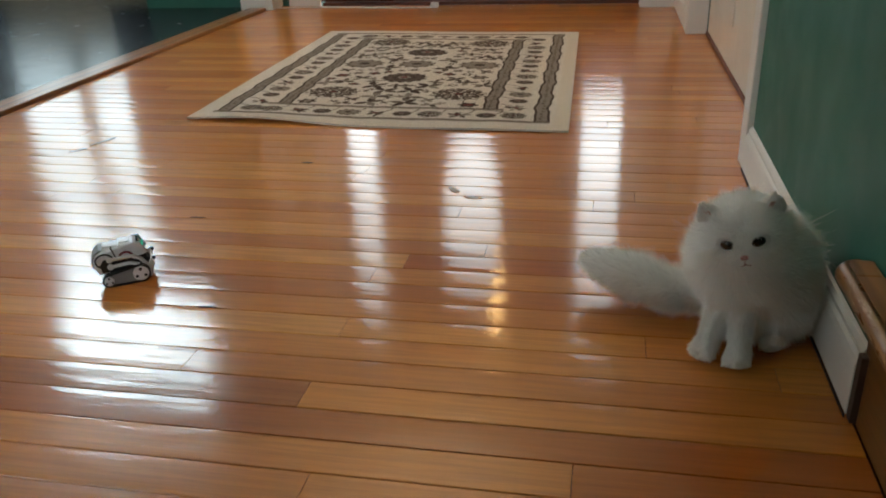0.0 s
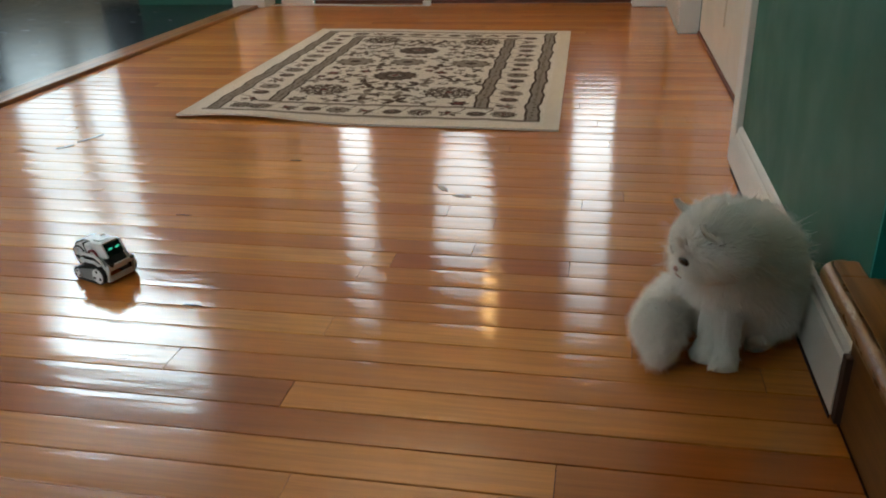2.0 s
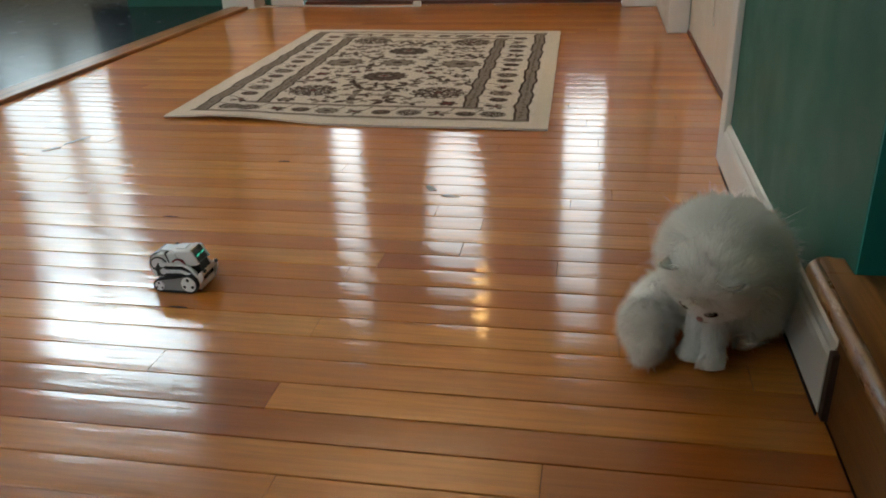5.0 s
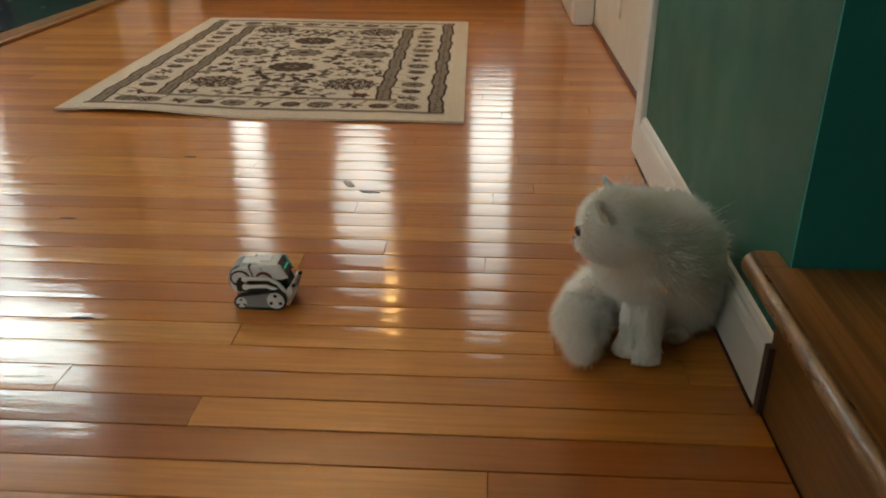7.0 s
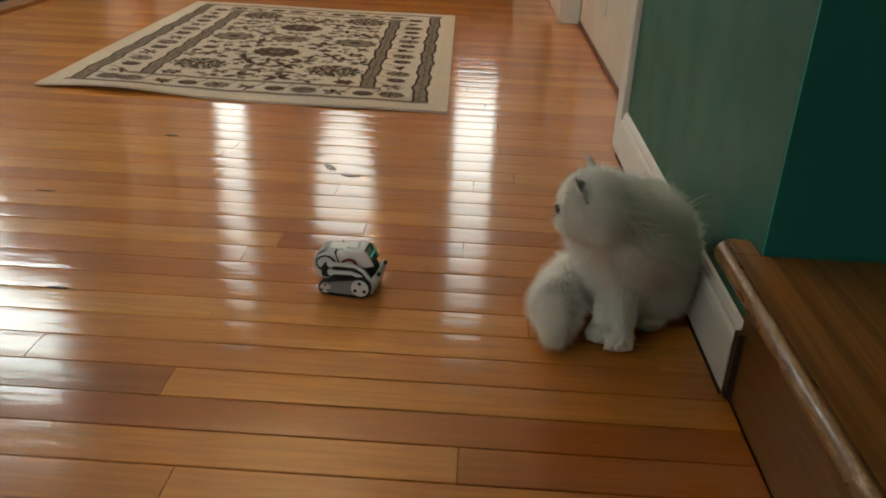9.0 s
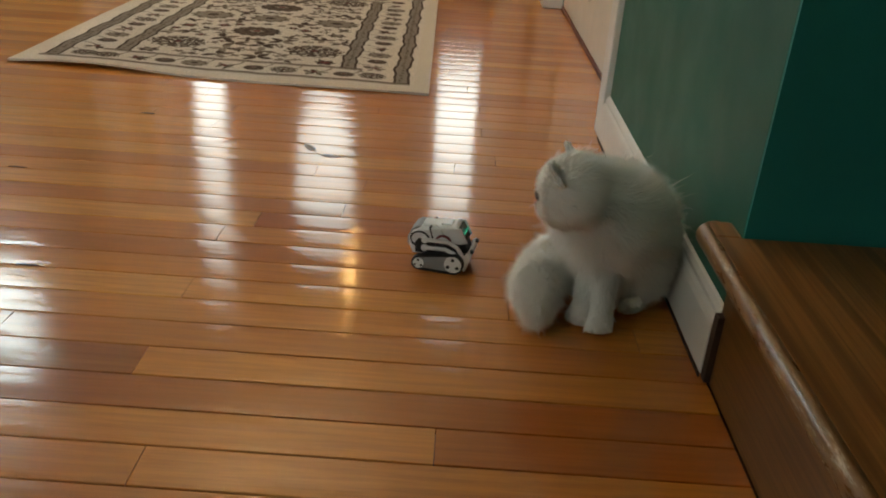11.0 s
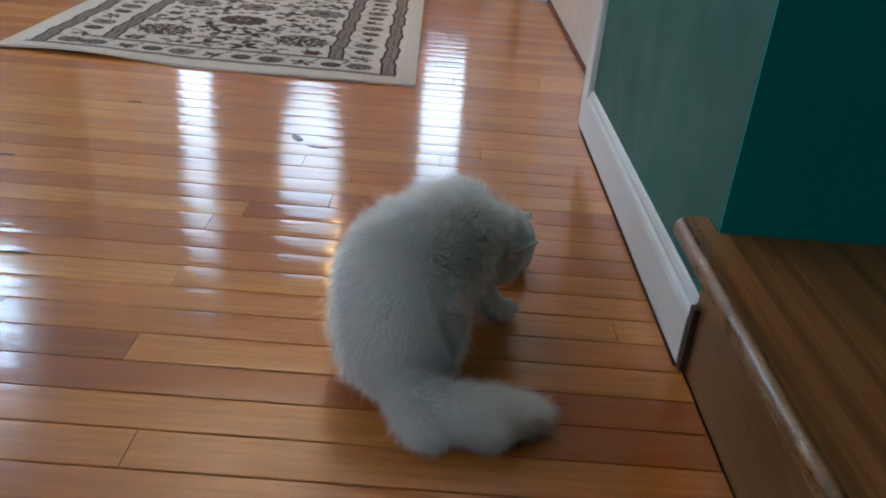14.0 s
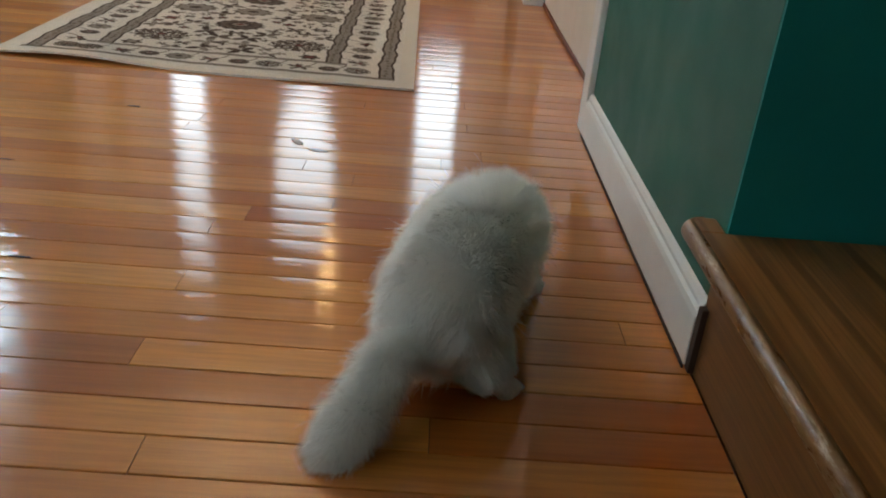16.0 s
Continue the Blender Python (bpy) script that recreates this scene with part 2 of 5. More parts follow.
# unseen wall, added to keep the south window's light off the near floor
tagged(finish("wall_hall_end", box(-0.62, 0.83, -1.50, -1.40, 0.0, 2.44), TEAL), "unseen muted teal wall added to block light from the south", "wall", kind="structure")
tagged(finish("wall_south_west", box(-5.2, -2.75, -2.3, -2.2, -0.06, 3.0), CREAM), "cream painted wall", "wall", kind="structure")
tagged(finish("wall_south_low", box(-2.75, -0.75, -2.3, -2.2, -0.06, 0.7), CREAM), "cream painted wall under a window", "wall", kind="structure")
tagged(finish("wall_south_high", box(-2.75, -0.75, -2.3, -2.2, 2.3, 3.0), CREAM), "cream painted wall over a window", "wall", kind="structure")
tagged(finish("wall_west", box(-5.3, -5.2, -2.3, 3.7, -0.06, 3.0), CREAM), "cream painted wall", "wall", kind="structure")
tagged(finish("ceiling", box(-1.35, 3.5, -2.3, 3.7, 2.44, 2.54), ROOF), "flat white ceiling", "ceiling", kind="structure")
tagged(finish("ceiling_side_room", box(-5.3, -1.35, -2.3, 3.7, 3.0, 3.1), ROOF), "flat white ceiling of the side room", "ceiling", kind="structure")
tagged(finish("wall_over_opening", box(-1.349, -1.25, -2.3, 3.7, 2.545, 3.1), CREAM), "cream wall over the wide opening", "wall", kind="structure")


def baseboard(name, y0, y1, x):
    """A moulded skirting board along the corridor wall."""
    prof = [(0, 0.006), (-0.013, 0.006), (-0.013, 0.070), (-0.011, 0.078), (-0.0075, 0.082), (-0.0075, 0.088), (-0.004, 0.094), (0, 0.096)]
    bm = bmesh.new()
    a = [bm.verts.new((x + px, y0, z)) for px, z in prof]
    b = [bm.verts.new((x + px, y1, z)) for px, z in prof]
    n = len(prof)
    for i in range(n):
        bm.faces.new((a[i], a[(i + 1) % n], b[(i + 1) % n], b[i]))
    bm.faces.new(a), bm.faces.new(b[::-1])
    bmesh.ops.recalc_face_normals(bm, faces=bm.faces)
    return finish(name, bm, WHITE)


bb = tagged(baseboard("baseboard", -0.158, 0.722, WX - 0.001), "white gloss moulded baseboard", "baseboard", kind="structure")
part("board_end", prism([(WX - 0.0125, -0.172), (WX + 0.004, -0.172), (WX + 0.004, -0.1585), (WX - 0.0125, -0.1585)], 0.002, 0.09, 0.002), GREYEND, bb, "bare dark end of the skirting")
part("shoe_gap", box(WX - 0.0155, WX - 0.0138, -0.158, 0.722, 0.0005, 0.005), SUB, bb, "dark gap under the skirting")
tagged(baseboard("baseboard_far", 2.47, 3.04, WX - 0.001), "white gloss moulded baseboard", "baseboard", kind="structure")


def side_door():
    """The white door in the corridor wall, with casing on both sides."""
    top = new("door_1")
    tagged(top, "white panelled door in white casing, shut", "door", kind="structure")
    part("leaf", box(0.943, 0.978, 0.81, 2.322, 0.014, 2.03, 0.002), DOORWHITE, top)
    for z0, z1 in ((0.14, 0.95), (1.08, 1.92)):
        for y0, y1 in ((0.93, 1.48), (1.65, 2.2)):
            part("panel", box(0.938, 0.944, y0, y1, z0, z1, 0.0028), DOORWHITE, top)
    part("casing", box(0.862, 0.900, 0.7225, 0.792, 0.0, 2.06, 0.004), WHITE, top)
    part("casing", box(0.862, 0.942, 2.334, 2.47, 0.0, 2.06, 0.006), WHITE, top)
    part("casing", box(0.862, 0.942, 0.7925, 2.3335, 2.032, 2.10, 0.004), WHITE, top)
    part("jamb", box(0.900, 0.99, 0.737, 0.806, 0.0, 2.03), WHITE, top)
    part("hinge", box(0.936, 0.946, 0.806, 0.816, 0.26, 0.35, 0.001), plain("aged_brass", (0.6, 0.45, 0.2), 0.35, 1.0), top, "brass hinge")
    part("gap_strip", box(0.938, 0.99, 0.808, 2.333, 0.0012, 0.013), plain("red_brown_sill", (0.14, 0.035, 0.014), 0.5), top, "red-brown sill under the door")
    return top


side_door()

# ---- entrance at the far end ----
FY = 3.2
GLASS_OUT = sky_glow("bright_outdoors", 6.6, 3.2, 0.5, 1.9)
tagged(finish("wall_north", box(0.735, 1.0, FY, FY + 0.12, 0, 2.44), CREAM), "cream wall beside the entrance", "wall", kind="structure")
tagged(finish("wall_north_over_entrance", box(-0.93, 0.735, FY, FY + 0.12, 2.12, 2.44), CREAM), "cream wall over the entrance", "wall", kind="structure")
tagged(finish("wall_north_west", box(-1.92, -0.93, FY, FY + 0.12, -0.06, 3.0), TEAL), "teal wall beside the entrance", "wall", kind="structure")
tagged(finish("wall_north_return", box(-1.92, -1.80, FY + 0.121, 3.6, -0.06, 3.0), TEAL), "teal wall end", "wall", kind="structure")


def frame_of(top, x0, x1, y0, y1, z0, z1, w, mat, name="frame"):
    part(name, box(x0, x0 + w, y0, y1, z0, z1, 0.003), mat, top)
    part(name, box(x1 - w, x1, y0, y1, z0, z1, 0.003), mat, top)
    part(name, box(x0 + w, x1 - w, y0, y1, z1 - w, z1, 0.003), mat, top)
    part(name, box(x0 + w, x1 - w, y0, y1, z0, z0 + w, 0.003), mat, top)


def entrance():
    top = new("entrance_door")
    tagged(top, "dark red-brown wooden entrance door with oval glass and sidelights", "door", kind="structure")
    # door leaf with an oval opening
    cx, cz, rx, rz = -0.15, 1.16, 0.165, 0.50
    n = 40
    x0, x1, z0, z1 = -0.53, 0.30, 0.02, 2.05
    turns = sorted([2 * math.pi * i / n for i in range(n)] + [math.atan2(z - cz, x - cx) % (2 * math.pi) for x in (x0, x1) for z in (z0, z1)])
    n = len(turns)
    bm = bmesh.new()
    rings = []
    for y in (FY + 0.02, FY + 0.06):
        inner, outer = [], []
        for i in range(n):
            a = turns[i]
            c, s = math.cos(a), math.sin(a)
            inner.append(bm.verts.new((cx + rx * c, y, cz + rz * s)))
            k = min((x1 - cx) / c if c > 1e-6 else 9e9, (x0 - cx) / c if c < -1e-6 else 9e9, (z1 - cz) / s if s > 1e-6 else 9e9, (z0 - cz) / s if s < -1e-6 else 9e9)
            outer.append(bm.verts.new((cx + k * c, y, cz + k * s)))
        rings.append((inner, outer))
    (ia, oa), (ib, ob_) = rings
    for i in range(n):
        j = (i + 1) % n
        bm.faces.new((ia[i], ia[j], oa[j], oa[i])), bm.faces.new((ib[i], ob_[i], ob_[j], ib[j]))
        bm.faces.new((ia[i], ib[i], ib[j], ia[j])), bm.faces.new((oa[i], oa[j], ob_[j], ob_[i]))
    bmesh.ops.recalc_face_normals(bm, faces=bm.faces)
    part("leaf", bm, DOORWOOD, top)
    for a, b in ((-0.47, -0.18), (-0.12, 0.24)):
        part("panel", box(a, b, FY + 0.008, FY + 0.021, 0.12, 0.52, 0.004), DOORWOOD, top)
    # sidelights
    for a, b in ((-0.93, -0.60), (0.37, 0.735)):
        frame_of(top, a, b, FY + 0.01, FY + 0.07, 0.02, 2.05, 0.08, DOORWOOD, "sidelight_frame")
        part("panel", box(a + 0.08, b - 0.08, FY + 0.03, FY + 0.05, 0.10, 0.50), DOORWOOD, top)
    part("mullion", box(-0.60, -0.53, FY + 0.0, FY + 0.08, 0.0, 2.05, 0.004), DOORWOOD, top)
    part("mullion", box(0.30, 0.37, FY + 0.0, FY + 0.08, 0.0, 2.05, 0.004), DOORWOOD, top)
    part("header", box(-0.93, 0.735, FY - 0.001, FY + 0.08, 2.051, 2.12, 0.004), DOORWOOD, top)
    part("sill", box(-0.90, 0.705, FY - 0.03, FY + 0.08, 0.001, 0.019, 0.004), DOORWOOD, top)
    part("knob", turned(disc(0.028, 0.05, 20, 0.008), pose(0.235, FY + 0.02, 0.98, 90)), plain("brass_knob", (0.65, 0.47, 0.2), 0.3, 1.0), top)
    part("casing", box(0.705, 0.865, FY - 0.16, FY - 0.002, 0.0, 2.2, 0.006), WHITE, top)
    part("casing", box(-1.09, -0.915, FY - 0.02, FY - 0.002, 0.0, 2.2, 0.006), WHITE, top)
    return top


entrance()
post = new("opening_casing")
tagged(post, "white casing post at the wide opening", "trim", kind="structure")
part("post", box(-1.30, -1.135, 3.06, FY - 0.002, 0.0, 2.2, 0.006), WHITE, post)
part("plinth", box(-1.306, -1.129, 3.054, FY - 0.003, 0.0, 0.14, 0.005), WHITE, post)
tagged(finish("backdrop", box(-1.6, 1.4, FY + 0.5, FY + 0.52, -0.1, 2.6), GLASS_OUT), "bright overcast daylight outdoors", "backdrop", kind="structure")

# ---- side room windows ----
tagged(finish("wall_side_room_low", box(-5.2, -1.92, 3.6, 3.7, -0.06, 0.42), CREAM), "pale wall under the windows", "wall", kind="structure")
tagged(finish("wall_side_room_high", box(-5.2, -1.92, 3.6, 3.7, 2.86, 3.0), CREAM), "pale wall over the windows", "wall", kind="structure")
tagged(finish("wall_side_room_east", box(-2.02, -1.92, 3.6, 3.7, 0.42, 2.86), CREAM), "pale wall beside the window", "wall", kind="structure")
tagged(finish("wall_side_room_west", box(-5.2, -3.42, 3.6, 3.7, 0.42, 2.86), CREAM), "pale wall beside the window", "wall", kind="structure")
CURTAIN = paint("sheer_grey_blind", (0.42, 0.45, 0.46), 0.8, 0.1, 12.0, 200, 0.2)


def side_window():
    top = new("window_1")
    tagged(top, "wide white window with a blind across its middle", "window", kind="structure")
    frame_of(top, -3.42, -2.02, 3.60, 3.68, 0.42, 2.86, 0.06, WHITE, "window_frame")
    part("mullion", box(-2.76, -2.68, 3.60, 3.68, 0.48, 2.08, 0.004), WHITE, top)
    part("transom", box(-3.36, -2.08, 3.60, 3.68, 2.081, 2.14, 0.004), WHITE, top)
    for a, b in ((-3.36, -2.765), (-2.675, -2.08)):
        for k in range(19):
            z = 1.10 + k * 0.051
            part("slat", turned(box(a, b, -0.022, 0.022, -0.001, 0.001), pose(0, 3.635, z, 52)), CURTAIN, top)
    return top


side_window()



def curtain(x0, x1, label):
    """A hanging cloth in folds, with its rod."""
    top = new("curtain")
    tagged(top, label, "curtain", group="dark curtains at the side room window")
    n = 40
    bm = bmesh.new()
    rows = []
    for z in (0.06, 0.5, 1.1, 1.7, 2.05):
        rows.append([bm.verts.new((x0 + (x1 - x0) * i / n, 3.53 + 0.022 * math.sin(i * 1.05) * (1.2 - 0.3 * z), z)) for i in range(n + 1)])
    for a, b in zip(rows, rows[1:]):
        for i in range(n):
            bm.faces.new((a[i], a[i + 1], b[i + 1], b[i]))
    bmesh.ops.solidify(bm, geom=list(bm.faces), thickness=0.004)
    part("cloth", bm, CLOTH, top, smooth=True)
    part("rod", tube([(x0 - 0.02, 3.53, 2.065), (x1 + 0.02, 3.53, 2.065)], 0.012, 10), plain("dark_rod_metal", (0.05, 0.045, 0.04), 0.4, 0.9), top, "dark metal rod", smooth=True)
    for x in (x0 - 0.01, x1 + 0.01):
        part("bracket", box(x - 0.008, x + 0.008, 3.53, 3.602, 2.085, 2.10, 0.002), plain("dark_bracket_metal", (0.05, 0.045, 0.04), 0.4, 0.9), top)
    return top


CLOTH = paint("dark_navy_cloth", (0.010, 0.012, 0.018), 0.9, 0.2, 20.0, 500, 0.2)
curtain(-2.36, -1.98, "dark navy curtain hanging beside the side room window")
curtain(-3.46, -3.10, "dark navy curtain hanging beside the side room window")


def south_window():
    top = new("window_2")
    tagged(top, "wide white window with clear daylight", "window", kind="structure")
    for x0, x1 in ((-2.75, -2.69), (-1.78, -1.72), (-0.81, -0.75)):
        part("window_frame", box(x0, x1, -2.29, -2.21, 0.7, 2.3, 0.003), WHITE, top)
    for x0, x1 in ((-2.69, -1.78), (-1.72, -0.81)):
        for z0 in (0.7, 2.24):
            part("window_frame", box(x0, x1, -2.29, -2.21, z0, z0 + 0.06, 0.003), WHITE, top)


south_window()
tagged(finish("backdrop_south", box(-4.2, 0.4, -2.72, -2.7, 0.0, 3.2), sky_glow("bright_lawn", 5.4, 6.4, 0.4, 2.3)), "bright overcast daylight outdoors", "backdrop", kind="structure")
tagged(finish("backdrop_side_room", box(-4.6, -1.2, 4.0, 4.02, 0.0, 3.6), sky_glow("bright_garden", 4.0, 18.0, 1.2, 2.4, (0.68, 0.89, 1.0))), "bright overcast daylight outdoors", "backdrop", kind="structure")


# ---- stairs ----
def stairs():
    top = new("stairs")
    tagged(top, "varnished oak stairs with worn rounded nosing", "stairs", kind="structure")
    rise, run, nose = 0.183, 0.262, 0.038
    for k in range(4):
        x = 0.870 + run * k
        z = rise * (k + 1)
        y1 = -0.1575
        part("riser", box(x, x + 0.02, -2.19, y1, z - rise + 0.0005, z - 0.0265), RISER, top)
        # tread with a rounded front and a returned corner that laps the wall end
        prof = []
        r = 0.0125
        for i in range(9):
            a = math.pi / 2 + math.pi * i / 8
            prof.append((x - nose + r + r * math.cos(a), z - r + r * math.sin(a)))
        bm = bmesh.new()
        ya, yb = -2.19, (-0.112 if k == 0 else y1)
        rows = []
        ys = [ya] + [yb - 0.016 + 0.016 * math.sin(math.pi / 2 * i / 5) for i in range(6)]
        ins = [0.0] + [0.016 * (1 - math.cos(math.pi / 2 * i / 5)) for i in range(6)]
        for y, dx in zip(ys, ins):
            rows.append([bm.verts.new((px + dx, y, pz)) for px, pz in prof])
        for a, b in zip(rows, rows[1:]):
            for i in range(8):
                bm.faces.new((a[i], b[i], b[i + 1], a[i + 1]))
        bm.faces.new(rows[0]), bm.faces.new(rows[-1][::-1])
        # back face of the rounded edge
        for a, b in zip(rows, rows[1:]):
            bm.faces.new((a[0], a[-1], b[-1], b[0]))
        # body of the lap that stands before the wall
        bmesh.ops.recalc_face_normals(bm, faces=bm.faces)
        part("nosing", bm, NOSE, top, "worn rounded nosing", smooth=True)
        if k == 0:
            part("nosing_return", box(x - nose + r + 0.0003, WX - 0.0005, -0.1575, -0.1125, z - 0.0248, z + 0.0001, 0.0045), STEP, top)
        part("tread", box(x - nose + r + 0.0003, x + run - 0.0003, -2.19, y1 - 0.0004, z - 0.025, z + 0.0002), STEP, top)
    return top


stairs()


# ---- lamps of the hall, and the added fill lamp of the side room ----
LAMPGLASS = glow("warm_lamp_glass", (1.0, 0.64, 0.28), 1.6)


def ceiling_lamp(x, y, up=0.0):
    top = new("ceiling_lamp")
    tagged(top, "unseen added fill lamp of flush glass with brass rim", "ceiling lamp")
    bm = bmesh.new()
    prev = None
    for k in range(7):
        a = math.pi / 2 * k / 6
        r, z = 0.15 * math.cos(a) + 0.004, up + 2.40 - 0.10 * math.sin(a)
        ring = [bm.verts.new((x + r * math.cos(q * math.pi / 14), y + r * math.sin(q * math.pi / 14), z)) for q in range(28)]
        if prev:
            for q in range(28):
                bm.faces.new((prev[q], ring[q], ring[(q + 1) % 28], prev[(q + 1) % 28]))
        prev = ring
    bm.faces.new(prev)
    bmesh.ops.recalc_face_normals(bm, faces=bm.faces)
    part("shade", bm, LAMPGLASS, top, "glowing frosted glass shade", smooth=True)
    part("rim", turned(disc(0.17, 0.035, 32, 0.006), pose(x, y, up + 2.405)), plain("brass_rim", (0.6, 0.43, 0.2), 0.35, 1.0), top)
    return top




def bowl_lamp(x, y, z):
    """A hanging bowl that lights the ceiling."""
    top = new("bowl_lamp")
    tagged(top, "lit bowl lamp hanging on a thin brass rod", "pendant lamp")
    bm = bmesh.new()
    rings = []
    for r, h in ((0.012, 0.0), (0.06, 0.006), (0.11, 0.025), (0.15, 0.055), (0.17, 0.09), (0.166, 0.09), (0.146, 0.059), (0.107, 0.029), (0.058, 0.010), (0.011, 0.005)):
        rings.append([bm.verts.new((x + r * math.cos(q * math.pi / 14), y + r * math.sin(q * math.pi / 14), z + h)) for q in range(28)])
    for a, b in zip(rings, rings[1:]):
        for q in range(28):
            bm.faces.new((a[q], a[(q + 1) % 28], b[(q + 1) % 28], b[q]))
    bm.faces.new(rings[0]), bm.faces.new(rings[-1])
    bmesh.ops.recalc_face_normals(bm, faces=bm.faces)
    part("bowl", bm, LAMPGLASS, top, "glowing amber glass bowl", smooth=True)
    brass = plain("brass_rod", (0.6, 0.43, 0.2), 0.35, 1.0)
    part("rod", tube([(x, y, z + 0.15), (x, y, 2.42)], 0.006, 10), brass, top, smooth=True)
    for k in range(3):
        a = 2 * math.pi * k / 3
        part("stay", tube([(x + 0.165 * math.cos(a), y + 0.165 * math.sin(a), z + 0.09), (x, y, z + 0.16)], 0.003, 6), brass, top, smooth=True)
    part("canopy", turned(disc(0.06, 0.03, 24, 0.006), pose(x, y, 2.409)), brass, top)
    return top


bowl_lamp(-0.30, 2.33, 1.82)
# body of the added side room fill, out of view
ceiling_lamp(-1.85, 1.1, 0.56)


def wall_lamp():
    top = new("wall_lamp")
    tagged(top, "small warm lamp glowing on the entrance door", "wall lamp")
    x, z = 0.0, 1.67
    part("bracket", box(x - 0.02, x + 0.02, 3.14, 3.218, z - 0.10, z - 0.05, 0.004), plain("dark_bronze", (0.06, 0.045, 0.03), 0.4, 0.8), top)
    b = bmesh.new()
    bmesh.ops.create_uvsphere(b, u_segments=16, v_segments=12, radius=0.032)
    turned(b, pose(x, 3.15, z) @ Matrix.Diagonal((1, 1, 2.2, 1)))
    part("bulb", b, glow("warm_bulb", (1.0, 0.62, 0.22), 55.0), top, "warm lit bulb", smooth=True)
    return top


wall_lamp()
# ---- rug ----
RUG0 = Vector((-0.571, 1.018))
RUGU = Vector((1.055, -0.056)) / 1.0565
RUGV = Vector((-0.032, 1.392)) / 1.3924
RW, RL = 1.0565, 1.385


def rug_z(u, v):
    lift = 0.010 * math.exp(-v / 0.05) * max(0.0, math.sin(u * 5.3 + 0.5)) ** 2
    return 0.0065 + lift + 0.0012 * math.sin(u * 9 + v * 4)


def rug_at(u, v, up=0.0):
    wob = 0.006 * math.sin(u * 6.0 + 1.0) * math.exp(-v / 0.1)
    p = RUG0 + RUGU * u + RUGV * (v + wob)
    return (p.x, p.y, rug_z(u, v) + up)


def yarn(name, c, vary=0.16):
    M = Mat(name, c, 0.95)
    M.set("Specular IOR Level", 0.05)
    p = M.coords((1, 1, 1), True)
    w = M.noise(420, 2, 0.6, p)
    big = M.noise(9, 4, 0.6, p)
    d = tuple(x * (1 - vary * 2.2) for x in c)
    u = tuple(min(0.95, x * (1 + vary)) for x in c)
    M.colour(M.mix(M.ramp(big, [(0.3, 0.0), (0.7, 0.25)]), M.ramp(w, [(0.32, d), (0.62, u)]), tuple(x * 0.8 for x in c)))
    M.bump(w, 0.5, 0.001)
    return M.m


CREAM_YARN = yarn("cream_wool", (0.68, 0.60, 0.52))
BORDER_YARN = yarn("pale_cream_binding", (0.66, 0.57, 0.47), 0.1)
TAUPE_YARN = yarn("taupe_wool", (0.135, 0.098, 0.078))
GREY_YARN = yarn("grey_brown_wool", (0.27, 0.222, 0.185))
DARK_YARN = yarn("dark_brown_wool", (0.085, 0.057, 0.045))
WINE_YARN = yarn("wine_wool", (0.17, 0.06, 0.05))


def patch(bm, pts, up):
    vs = [bm.verts.new(rug_at(u, v, up)) for u, v in pts]
    bm.faces.new(vs)


